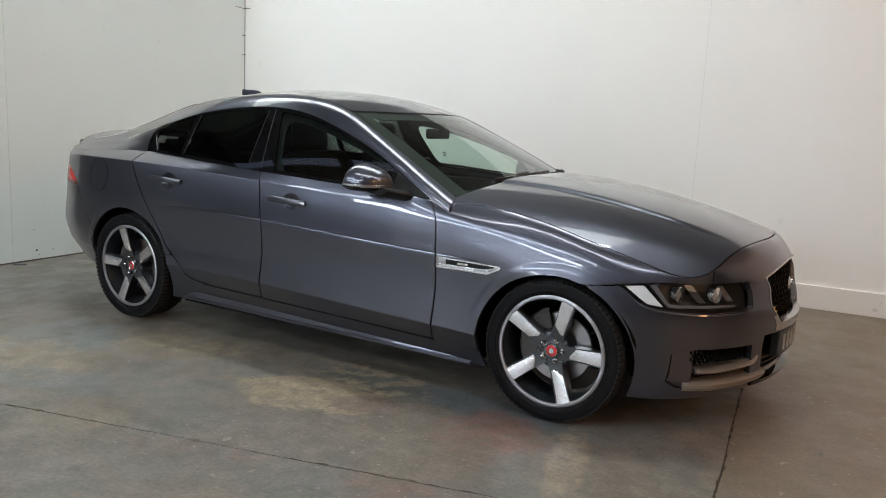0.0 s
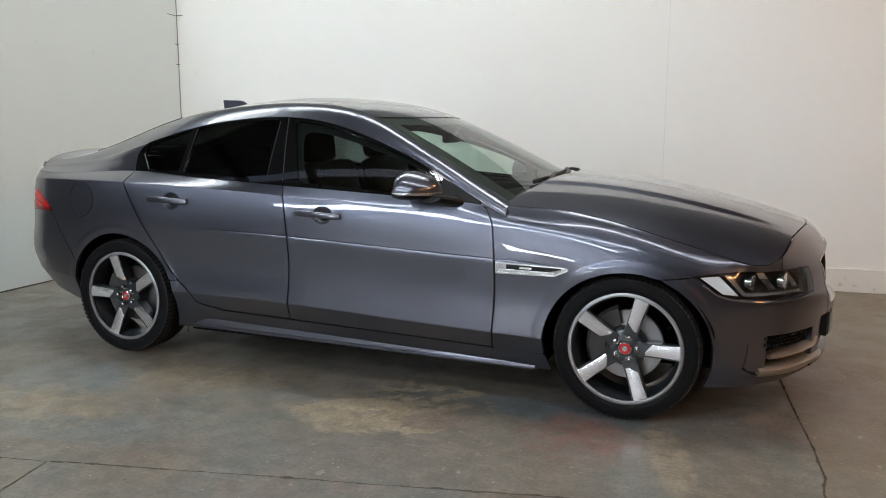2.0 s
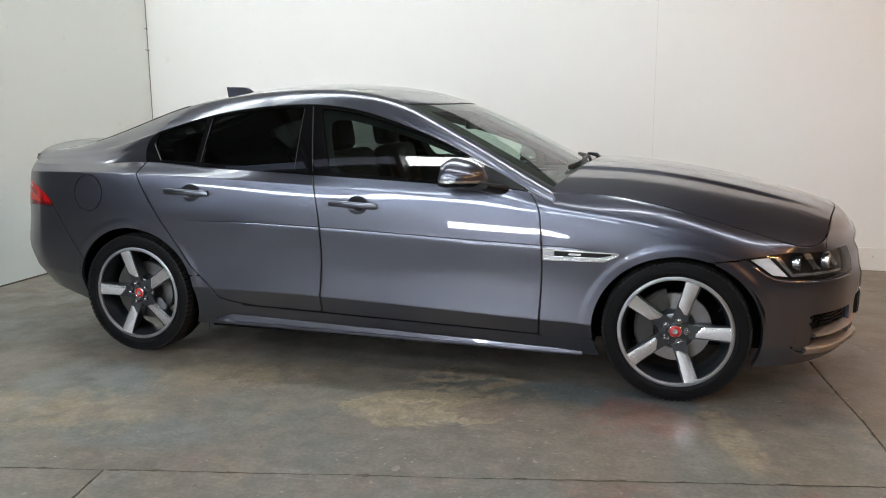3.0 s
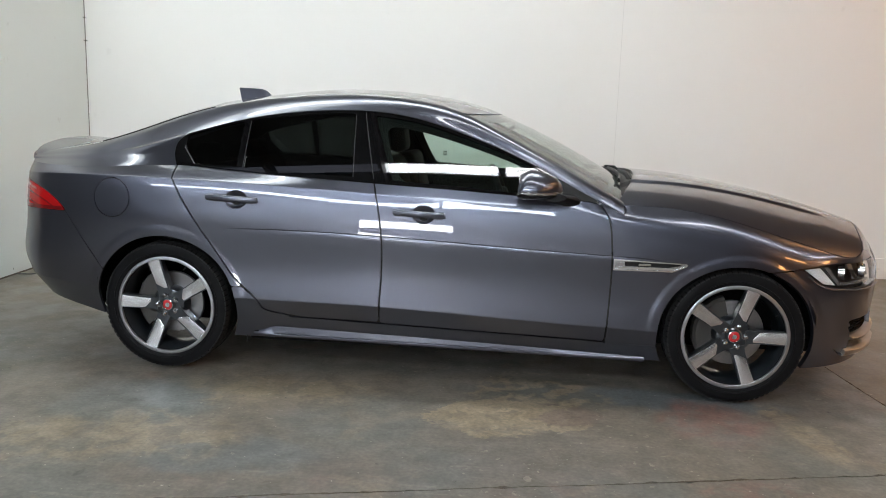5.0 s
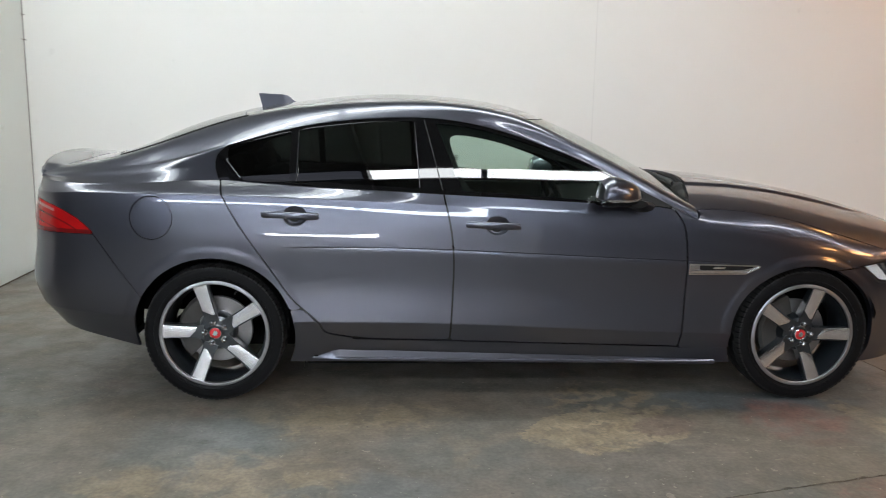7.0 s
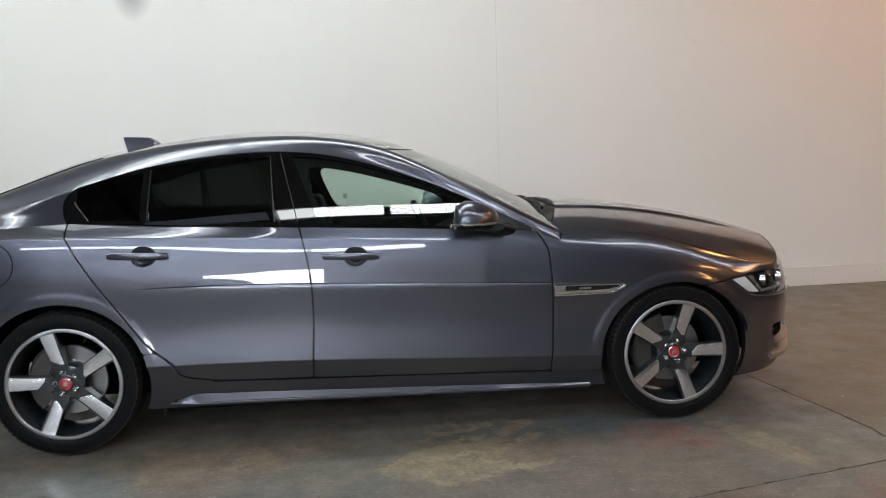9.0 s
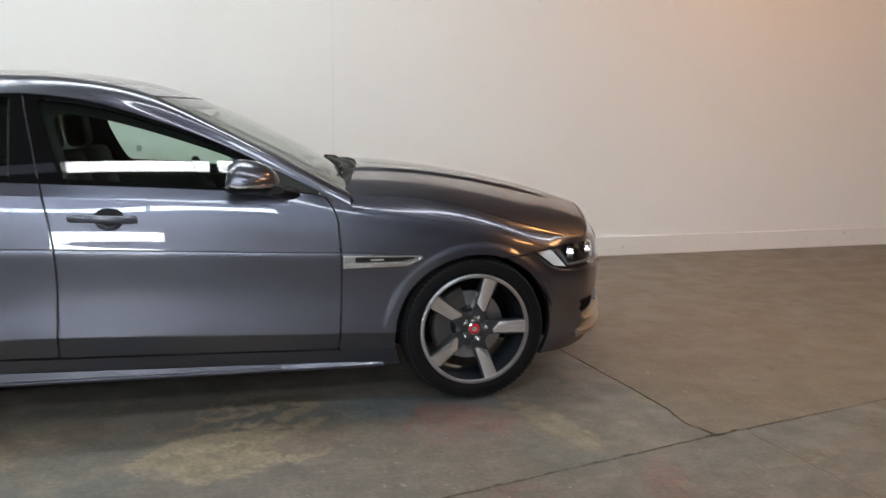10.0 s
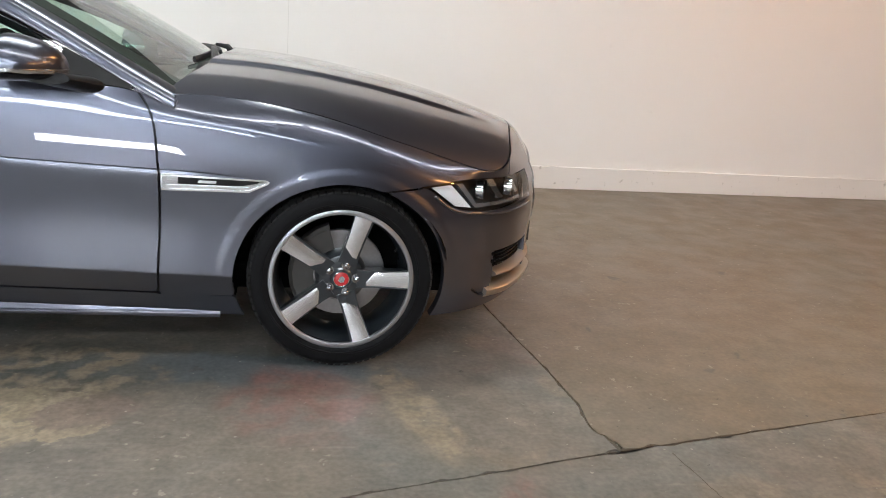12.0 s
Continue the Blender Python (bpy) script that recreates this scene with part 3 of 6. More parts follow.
for zz, ln in ((1.90, 0.030), (2.10, 0.026), (2.38, 0.09)):
    bm = tube([(0.0, -0.01, zz), (ln * 0.6, -0.012, zz + 0.002), (ln, -0.014, zz - 0.003)], [0.004, 0.0035, 0.002], 6)
    tube([(0.0, -0.012, zz), (-0.0, -ln * 1.6, zz + 0.006)], 0.003, 6, bm)
    nail = part("nail", bm, NAIL)
    nail.matrix_world = ROOM
    tagged(nail, "small rusty nail sticking out of the wall corner", "nail", "corner nails")

gap = part("trim", box(0.0, 0.004, -3.4, -0.02, 0.0, 0.011), JOINT, flat=True)
gap.matrix_world = ROOM
tagged(gap, "dark open gap along the foot of the grey wall", "trim", kind="structure")
CHIP = material("dark_chipped_plaster", (0.06, 0.055, 0.05), 0.9, grain=0.3)
for yy, zz, r in ((-2.51, 0.085, 0.013), (-2.49, 0.045, 0.007), (-2.53, 0.26, 0.006), (-2.36, 0.08, 0.005), (-1.3, 0.05, 0.008)):
    outline = [(r * (0.7 + 0.5 * noise.noise((k * 1.3, yy, zz))) * math.cos(k * math.pi / 5), r * (0.8 + 0.5 * noise.noise((k * 1.7, zz, yy))) * math.sin(k * math.pi / 5)) for k in range(10)]
    hole = part("wall_chip", prism(outline, -0.001, 0.0015, m=pose(0, yy, zz, 0, 0, -90)), CHIP, flat=True)
    hole.matrix_world = ROOM
    tagged(hole, "small dark chip in the grey wall paint", "chip", "wall chips", "structure")
scrap = part("scrap", box(-0.05, 0.05, -0.014, 0.014, 0.0, 0.007, 0.003), STEEL)
scrap.matrix_world = pose(-1.99, -0.385, 0, 0, 0, 40)
tagged(scrap, "flat dark scrap of rubber on the floor by the wall", "scrap")
wire = part("wire", tube([(-2.15, 1.065, 0.004), (-2.10, 1.06, 0.006), (-2.03, 1.085, 0.004), (-1.98, 1.093, 0.008)], 0.0035, 6), STEEL)
tagged(wire, "bent piece of dark wire lying on the concrete by the wall", "wire")

# floor slabs with open joints, laid askew
SLABS = pose(3.679, -1.513, 0, 0, 0, 13.05)
floor = part("floor", box(-11.5, 14.5, -12.5, 3.5, -0.06, -0.008), JOINT, flat=True)
tagged(floor, "dirt bed under worn concrete floor slabs", "floor", kind="structure")


def slab(x0, x1, y0, y1, rough_sides, mat=CONCRETE, label="worn stained concrete slab with ragged edges"):
    pts = []
    sides = [((x0, y0), (x1, y0)), ((x1, y0), (x1, y1)), ((x1, y1), (x0, y1)), ((x0, y1), (x0, y0))]
    for k, (a, b) in enumerate(sides):
        a, b = Vector(a), Vector(b)
        n = int((b - a).length / 0.0125) if k in rough_sides else 1
        d = (b - a).normalized()
        inward = Vector((-d.y, d.x))
        for i in range(n):
            p = a.lerp(b, i / n)
            w = 0.0022 + 0.008 * max(0, noise.noise((p.x * 1.3, p.y * 1.3, k))) + 0.010 * math.exp(-(p.length / 0.06) ** 2) + 0.004 * abs(noise.noise((p.x * 9, p.y * 9, 5 + k))) + 0.022 * max(0, noise.noise((p.x * 14, p.y * 14, 9 + k)) - 0.12) + 0.0025 * noise.noise((p.x * 45, p.y * 45, 3 + k))
            s = 0.007 * noise.noise((p.x * 2.2, p.y * 2.2, 2.0)) + 0.0035 * noise.noise((p.x * 12, p.y * 12, 4.0))
            q = p + inward * (w if k in rough_sides else 0) + Vector((0, s if k in (0, 2) and k in rough_sides else 0))
            if k in (1, 3) and k in rough_sides:
                q.x += s
            pts.append(q)
    for p in pts:
        if abs(p.y) < 0.1:
            p.y -= 0.045 * (1 - math.exp(-max(p.x, 0) / 1.2))
        elif abs(p.x) < 0.1 and p.y > 0:
            p.x += 0.118 * p.y - 0.03 * math.exp(-((p.y - 0.16) / 0.10) ** 2)
    bm = bmesh.new()
    top = [bm.verts.new((p.x, p.y, 0)) for p in pts]
    low = [bm.verts.new((p.x, p.y, -0.008)) for p in pts]
    bm.faces.new(top)
    for i in range(len(top)):
        j = (i + 1) % len(top)
        bm.faces.new((top[i], low[i], low[j], top[j]))
    bmesh.ops.triangulate(bm, faces=[f for f in bm.faces if len(f.verts) > 4])
    bm.transform(SLABS)
    part("slab", bm, mat, floor, label, flat=True)


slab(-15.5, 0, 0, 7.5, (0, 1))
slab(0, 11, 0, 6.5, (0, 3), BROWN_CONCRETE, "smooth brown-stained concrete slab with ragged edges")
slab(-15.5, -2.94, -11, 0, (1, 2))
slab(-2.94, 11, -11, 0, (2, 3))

# hairline crack running from the joint
bm = bmesh.new()
rows = []
for i in range(70):
    t = i / 69
    x = 3.835 + 0.055 * math.sin(1.5 * t) + 0.010 * noise.noise((t * 7, 1.0, 2.0)) + 0.004 * noise.noise((t * 31, 4.0, 2.0))
    half = 0.0006 + 0.0012 * abs(noise.noise((t * 9, 5.0, 3.0)))
    rows.append([bm.verts.new((x + dx, -1.53 - 0.62 * t, z)) for dx, z in ((-half, 0.0), (-half, 0.0008), (half, 0.0008), (half, 0.0))])
for p, q in zip(rows, rows[1:]):
    for i in range(3):
        bm.faces.new((p[i], p[i + 1], q[i + 1], q[i]))
part("crack", bm, JOINT, floor, "dirt-filled hairline crack", flat=True)

# ---------------------------------------------------------------- car surfaces
def car_paint():
    mat = material("grey_metallic_paint", (0.097, 0.100, 0.126), 0.30, 0.9, 1.0, coat_rough=0.010)
    n, l, b = nodes_of(mat)
    tc, v = n.new("ShaderNodeTexCoord"), n.new("ShaderNodeTexNoise")
    v.inputs["Scale"].default_value, v.inputs["Detail"].default_value = 2600, 1
    r = n.new("ShaderNodeMapRange")
    r.inputs["To Min"].default_value, r.inputs["To Max"].default_value = 0.27, 0.33
    l.new(tc.outputs["Object"], v.inputs["Vector"])
    l.new(v.outputs["Fac"], r.inputs["Value"])
    l.new(r.outputs["Result"], b.inputs["Roughness"])
    return mat


PAINT = car_paint()
GLOSS_BLACK = material("gloss_black_trim", (0.004, 0.004, 0.0045), 0.03)
BLACK = material("black_plastic", (0.009, 0.009, 0.0095), 0.42, grain=0.15, bump=0.1, bump_size=500, spec=0.25)
LAMP_BLACK = material("lamp_bezel", (0.045, 0.042, 0.040), 0.28, 0.6)
LINER = material("wheel_arch_felt", (0.006, 0.006, 0.006), 0.95, grain=0.2, spec=0.1)
RUBBER = material("tyre_rubber", (0.0070, 0.0070, 0.0076), 0.5, grain=0.25, size=25, bump=0.10, bump_size=300, spec=0.10)
TREAD = material("dusty_tread_rubber", (0.020, 0.020, 0.020), 0.7, grain=0.4, size=30, spec=0.2)
SEAL = material("rubber_seal", (0.012, 0.012, 0.012), 0.7)
CLEAR_GLASS = glass("green_tinted_glass", (0.74, 0.86, 0.80))
PRIVACY_GLASS = glass("dark_privacy_glass", (0.10, 0.115, 0.11))
SCREEN_GLASS = glass("windscreen_glass", (0.72, 0.84, 0.77))
SILVER = material("machined_alloy", (0.80, 0.80, 0.82), 0.22, 0.95, grain=0.06, size=60)
LIP = material("brushed_alloy_lip", (0.38, 0.38, 0.39), 0.38, 0.9, grain=0.06, size=60)
RIM_GREY = material("dark_grey_wheel_paint", (0.022, 0.027, 0.032), 0.30, 0.3, 0.8)
CHROME = material("bright_chrome", (0.72, 0.72, 0.72), 0.10, 1.0)
NUT = material("dark_chrome_nut", (0.34, 0.34, 0.35), 0.16, 0.95)
VANE = material("satin_bronze_vane", (0.46, 0.42, 0.37), 0.40, 0.9)
GUIDE = material("pale_light_guide", (0.40, 0.40, 0.41), 0.18, 0.7, coat=0.6)
SATIN = material("satin_silver_trim", (0.52, 0.52, 0.53), 0.25, 0.9)
DISC = material("brake_disc_iron", (0.30, 0.29, 0.29), 0.30, 0.9, grain=0.12, size=120)
CALIPER = material("caliper_iron", (0.06, 0.055, 0.05), 0.6, 0.3, grain=0.3)
RED_CAP = material("red_enamel", (0.50, 0.03, 0.035), 0.25, coat=0.5)
CABIN = material("charcoal_cabin_trim", (0.009, 0.009, 0.0095), 0.8, grain=0.2, spec=0.12)
LEATHER = material("dark_leather", (0.010, 0.009, 0.009), 0.7, grain=0.2, size=30, spec=0.12)
TAN = material("tan_leather", (0.17, 0.105, 0.06), 0.55, grain=0.15, size=30)
RED_LENS = material("red_lamp_lens", (0.42, 0.004, 0.005), 0.2, coat=0.25, spec=0.3)
DARK_RED = material("dark_red_lamp_lens", (0.16, 0.003, 0.004), 0.2, coat=0.25)
PALE_RED = material("pale_red_lamp_lens", (0.45, 0.13, 0.12), 0.15, coat=1.0)
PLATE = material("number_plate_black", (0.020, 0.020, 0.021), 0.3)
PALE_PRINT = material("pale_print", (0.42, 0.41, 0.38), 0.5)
LAMP_SILVER = material("lamp_reflector", (0.78, 0.78, 0.78), 0.12, 1.0)
LAMP_WHITE = material("white_lamp_diffuser", (0.80, 0.81, 0.82), 0.3, coat=1.0)
LAMP_GLASS = glass("clear_lamp_cover", (0.93, 0.94, 0.94))

car = thing("car", "dark grey metallic four-door saloon parked on the concrete floor", "car")

# plan line of the widest level, rear centre to nose; x and half width
plan_x = [-1.0, -0.978, -0.924, -0.810, -0.555, -0.30, 0.0, 0.5, 1.1, 1.8, 2.3, 2.7, 2.95, 3.15, 3.35, 3.50, 3.62, 3.70, 3.735]
plan_w = [0.0, 0.36, 0.61, 0.765, 0.862, 0.905, 0.918, 0.911, 0.908, 0.908, 0.911, 0.918, 0.917, 0.886, 0.815, 0.69, 0.50, 0.28, 0.0]
ext_x = plan_x[2:0:-1] + plan_x + plan_x[-2:-4:-1]
ext_w = [-w for w in plan_w[2:0:-1]] + plan_w + [-w for w in plan_w[-2:-4:-1]]
chord = np.concatenate([[0], np.cumsum(np.hypot(np.diff(ext_x), np.diff(ext_w)))])
chord = (chord - chord[2]) / (chord[-3] - chord[2])
PX, PW = spline(chord, ext_x), spline(chord, ext_w)

BX = [-1.0, -0.55, 0.0, 0.6, 1.1, 2.2, 2.6, 3.0, 3.3, 3.55, 3.735]
LEVEL_Z = [spline(BX, z) for z in (
    [0.36, 0.285, 0.20, 0.182, 0.180, 0.175, 0.175, 0.172, 0.178, 0.195, 0.212],
    [0.44, 0.42, 0.40, 0.395, 0.388, 0.348, 0.33, 0.28, 0.27, 0.28, 0.29],
    [0.55, 0.56, 0.56, 0.565, 0.565, 0.53, 0.50, 0.42, 0.40, 0.40, 0.40],
    [0.71, 0.72, 0.74, 0.752, 0.743, 0.70, 0.665, 0.55, 0.52, 0.52, 0.52],
    [0.83, 0.84, 0.86, 0.865, 0.855, 0.805, 0.765, 0.64, 0.60, 0.60, 0.61],
    [0.97, 0.985, 0.987, 0.968, 0.945, 0.885, 0.845, 0.755, 0.675, 0.665, 0.70])]
LEVEL_D = [spline(BX, d) for d in (
    [0.11, 0.095, 0.07, 0.072, 0.072, 0.072, 0.07, 0.065, 0.06, 0.05, 0.05],
    [0.034, 0.030, 0.006, 0.003, 0.003, 0.003, 0.004, 0.02, 0.03, 0.02, 0.02],
    [0.0, 0.008, 0.011, 0.0155, 0.016, 0.015, 0.012, 0.012, 0.02, 0.02, 0.015],
    [0.02, 0.012, 0.002, 0.002, 0.002, 0.002, 0.002, 0.006, 0.012, 0.012, 0.005],
    [0.028, 0.020, 0.010, 0.013, 0.013, 0.013, 0.013, 0.016, 0.02, 0.02, 0.012],
    [0.042, 0.040, 0.030, 0.032, 0.030, 0.029, 0.034, 0.042, 0.035, 0.035, 0.035])]
TOP_D = spline([-1.0, -0.55, 0.0, 0.6, 1.1, 1.8, 2.15, 2.35, 2.6, 3.0, 3.3, 3.43, 3.50, 3.57, 3.64, 3.735],
               [0.062, 0.100, 0.165, 0.096, 0.051, 0.046, 0.052, 0.080, 0.095, 0.095, 0.060, 0.028, 0.048, 0.092, 0.128, 0.155])
BELT_Z = spline([-1.0, -0.55, 0.0, 0.4, 1.06, 1.42, 1.85, 2.16, 2.3], [1.04, 1.02, 1.042, 1.028, 0.996, 0.982, 0.960, 0.945, 0.938])
HOOD_C = spline([2.2, 2.4, 2.7, 3.0, 3.3, 3.58, 3.7], [1.056, 1.056, 1.036, 0.990, 0.923, 0.838, 0.797])
HOOD_D = spline([2.2, 2.6, 3.0, 3.45, 3.7], [0.088, 0.105, 0.141, 0.201, 0.215])
ARCHES = ((0.0, 0.33, 0.375, 0.368), (2.835, 0.325, 0.372, 0.350))


def hood_z(x, w):
    w = np.abs(w)
    crease = 0.46 - 0.07 * (x - 2.4)
    roll = 0.5 * np.maximum(w - 0.62, 0) ** 2 * (0.25 + 0.75 * smooth(2.75, 3.35, x))
    return HOOD_C(x) - roll - HOOD_D(x) * (w / 0.8) ** 2.7 - 0.012 * (1 - smooth(3.15, 3.5, x)) * (1 - smooth(-0.03, 0.012, crease - w))


def arch_gap(x, z, k, grow=0.0):
    cx, cz, rx, rz = ARCHES[k]
    return (np.hypot((x - cx) / (rx + grow), (np.asarray(z) - cz) / (rz + grow)) - 1) * (rx + grow)


def side_body(u, v):
    """Lower body: u from the rear centre (0) to the nose (1), v over seven levels from the bottom edge to the belt or bonnet edge."""
    u, v = np.asarray(u, float), np.clip(np.asarray(v, float), 0, 6)
    x, w = PX(u), PW(u)
    tx, tw = PX(u + 1e-4) - PX(u - 1e-4), PW(u + 1e-4) - PW(u - 1e-4)
    ln = np.hypot(tx, tw)
    nx, nw = -tw / ln, tx / ln
    d = [f(x) for f in LEVEL_D] + [TOP_D(x)]
    z = [f(x) for f in LEVEL_Z]
    hood = smooth(2.16, 2.34, x)
    z.append(BELT_Z(np.minimum(x, 2.3)) * (1 - hood) + hood_z(x - nx * d[6], w - nw * d[6]) * hood)
    d, z = np.stack(d), np.stack(z)
    c1 = 0.85 * (1 - smooth(2.5, 3.0, x))
    c3 = smooth(0.3, 1.0, x) * (1 - smooth(2.22, 2.5, x))
    c5 = 0.75 * (1 - smooth(1.2, 2.2, x)) + smooth(3.3, 3.5, x) * 0.25
    flow = smooth(2.35, 2.7, x)
    xi, wi = x - nx * d[6], w - nw * d[6]
    fall = np.clip((hood_z(xi - nx * 0.02, wi - nw * 0.02) - hood_z(xi, wi)) / 0.02, 0, 1.2)
    out_d, out_z = np.zeros_like(x * v), np.zeros_like(x * v)
    for k in range(6):
        on = (v >= k) & (v <= k + 1) if k == 5 else (v >= k) & (v < k + 1)
        t = np.clip(v - k, 0, 1)
        for q, out in ((d, out_d), (z, out_z)):
            step = q[k + 1] - q[k]
            m0 = step if k == 0 else (q[k + 1] - q[k - 1]) / 2
            m1 = step if k == 5 else (q[k + 2] - q[k]) / 2
            if k == 5:
                reach = np.maximum(1.25 * (d[6] - d[5]), 0.012)
                m1 = m1 * (1 - flow) + flow * (reach if q is d else reach * fall)
            if k in (1, 3, 5):
                c = {1: c1, 3: c3, 5: c5}[k]
                m0 = m0 * (1 - c) + step * c
            if k in (0, 2, 4):
                c = {0: c1, 2: c3, 4: c5}[k]
                m1 = m1 * (1 - c) + step * c
            h = q[k] * (1 + 2 * t) * (1 - t) ** 2 + m0 * t * (1 - t) ** 2 + q[k + 1] * t * t * (3 - 2 * t) + m1 * t * t * (t - 1)
            out[...] = np.where(on, h, out)
    below = np.where(v < 2.999, np.exp(-(3 - v) / 0.07), 0)
    out_d = out_d + 0.0065 * c3 * below
    lip = np.where(v < 1, np.exp(-np.abs(1 - v) / 0.12), np.exp(-np.abs(v - 1) / 0.24))
    out_d = out_d - 0.0022 * c1 * smooth(0.0, 0.5, x) * lip
    for k in (0, 1):
        g = arch_gap(x, out_z, k)
        out_d = out_d - 0.0036 * smooth(0.062, 0.026, g) * smooth(0.30, 0.48, out_z)
    return np.stack([x - nx * out_d, w - nw * out_d, out_z], -1)


U_ALL = np.linspace(0, 1, 640)
V_ALL = np.unique(np.round(np.concatenate([np.linspace(0, 6, 85), [0.7, 0.8, 0.87, 0.93, 0.97, 1.0, 1.03, 1.07, 1.13, 1.2, 1.3, 2.8, 2.87, 2.92, 2.95, 2.97, 2.985, 2.998, 3.0, 3.03, 3.1, 4.9, 4.97, 5.0, 5.03, 5.1]]), 4))
edge = side_body(np.linspace(0, 1, 800), np.full(800, 6.0))
EDGE_X = np.maximum.accumulate(edge[:, 0])


REAR = edge[edge[:, 0] < -0.5]


def past_tail(x, w):
    """How far a deck point lies ahead of the tail's edge."""
    return x - np.interp(w, REAR[:, 1], REAR[:, 0]) + 0.004


def belt(x):
    return np.interp(x, EDGE_X, edge[:, 1]), np.interp(x, EDGE_X, edge[:, 2])


GX = [-0.93, -0.62, -0.3, 0.0, 0.35, 0.65, 0.97, 1.25, 1.5, 1.7, 1.9, 2.15, 2.42]
DLO_W = spline(GX, [0.60, 0.625, 0.63, 0.632, 0.636, 0.640, 0.643, 0.655, 0.680, 0.712, 0.76, 0.85, 0.90])
DLO_Z = spline(GX, [1.045, 1.072, 1.11, 1.19, 1.288, 1.333, 1.347, 1.315, 1.243, 1.17, 1.08, 0.955, 0.83])
RAIL_W = spline(GX, [0.50, 0.49, 0.465, 0.445, 0.465, 0.49, 0.515, 0.560, 0.615, 0.668, 0.718, 0.772, 0.82])
RAIL_Z = spline(GX, [1.078, 1.115, 1.208, 1.312, 1.385, 1.415, 1.425, 1.402, 1.338, 1.246, 1.147, 1.017, 0.88])
ROOF_Z = spline(GX, [1.110, 1.142, 1.273, 1.368, 1.427, 1.462, 1.468, 1.448, 1.403, 1.334, 1.247, 1.122, 0.972])


def glass_w(x, z):
    """Half width of the side windows: one barrel shape along the whole car."""
    r = z - 1.0
    return 0.868 - 0.058 * ((1.7 - x) / 1.3) ** 2 - 0.028 * smooth(1.0, 2.0, x) - (0.555 + 0.01 * smooth(0.9, 2.0, x)) * r - 0.22 * r * r


def cabin(x, v):
    """Greenhouse and decks: v 0 belt, 2 top of the side windows, 3 roof edge, 4 centre line."""
    x, v = np.asarray(x, float), np.clip(np.asarray(v, float), 0, 4)
    w0, z0 = belt(x)
    low = smooth(2.1, 2.3, x)
    w0, z0 = w0 + 0 * x, z0 - 0.03 * low
    w2, z2 = DLO_W(x), DLO_Z(x)
    on_glass = smooth(-0.35, 0.05, x) * (1 - smooth(2.1, 2.25, x))
    w2 = w2 * (1 - on_glass) + glass_w(x, z2) * on_glass
    bulge = -0.004
    w1, z1 = (w0 + w2) / 2 + bulge * 0.86, (z0 + z2) / 2 + bulge * 0.5
    ws, zs = np.stack([w0, w1, w2, RAIL_W(x), 0 * x]), np.stack([z0, z1, z2, RAIL_Z(x), ROOF_Z(x)])
    tw = [ws[1] - ws[0], (ws[2] - ws[0]) / 2, (ws[3] - ws[1]) / 2, (ws[4] - ws[2]) / 2 * 0.62, -ws[3] * 0.95]
    tz = [zs[1] - zs[0], (zs[2] - zs[0]) / 2, (zs[3] - zs[1]) / 2, np.maximum((zs[4] - zs[2]) / 2 * 0.62, 0.4 * (zs[4] - zs[3])), 0 * x]
    ow, oz = np.zeros_like(x * v), np.zeros_like(x * v)
    for k in range(4):
        on = (v >= k) & (v <= k + 1) if k == 3 else (v >= k) & (v < k + 1)
        t = np.clip(v - k, 0, 1)
        for q, tg, out in ((ws, tw, ow), (zs, tz, oz)):
            lead = tg[k] if k < 3 else (-ws[3] if q is ws else 1.8 * (zs[4] - zs[3]))
            h = q[k] * (1 + 2 * t) * (1 - t) ** 2 + lead * t * (1 - t) ** 2 + q[k + 1] * t * t * (3 - 2 * t) + tg[k + 1] * t * t * (t - 1)
            out[...] = np.where(on, h, out)
    zg = z0 + (z2 - z0) * np.minimum(v, 2) / 2
    part_in = on_glass * (1 - smooth(1.0, 2.0, v) * 0.0) * (v <= 2)
    oz = np.where(v <= 2, oz * (1 - on_glass) + zg * on_glass, oz)
    ow = ow * (1 - part_in) + glass_w(x, zg) * part_in
    return np.stack([x + 0 * v, ow, oz], -1)


G_U, G_V = np.linspace(-0.93, 2.42, 232), np.linspace(0, 4, 57)

# cut lines of the panels
DOOR_REAR = spline([0.300, 0.32, 0.368, 0.49, 0.557, 0.702, 0.845, 0.992, 1.06], [0.83, 0.63, 0.501, 0.378, 0.326, 0.228, 0.132, 0.046, 0.01])


def door_low(x):
    return 0.304 - 0.0257 * (x - 0.814)


GAP_B = spline([0.28, 0.5, 0.68, 0.83, 0.92, 1.0], [1.103, 1.113, 1.116, 1.102, 1.084, 1.065])
GAP_A = spline([0.26, 0.5, 0.7, 0.8, 0.88, 0.945], [2.218, 2.230, 2.229, 2.221, 2.203, 2.160])


def gap_b(z):
    return GAP_B(z)


def gap_a(z):
    return GAP_A(np.clip(z, 0.2, 1.0))


LAMP_LOW = spline([3.06, 3.115, 3.2, 3.3, 3.45, 3.6, 3.75], [0.664, 0.668, 0.612, 0.585, 0.575, 0.582, 0.60])
LAMP_TOP = spline([3.06, 3.115, 3.25, 3.45, 3.6, 3.75], [0.664, 0.670, 0.688, 0.690, 0.69, 0.69])
TAIL_TOP = spline([-1.0, -0.92, -0.84, -0.69, -0.6, -0.546, -0.5], [0.955, 0.95, 0.94, 0.897, 0.848, 0.802, 0.75])


def f_bowl(x, z, cx, cz):
    return (np.hypot((x - cx) / 0.056, (z - cz) / 0.047) - 1) * 0.05


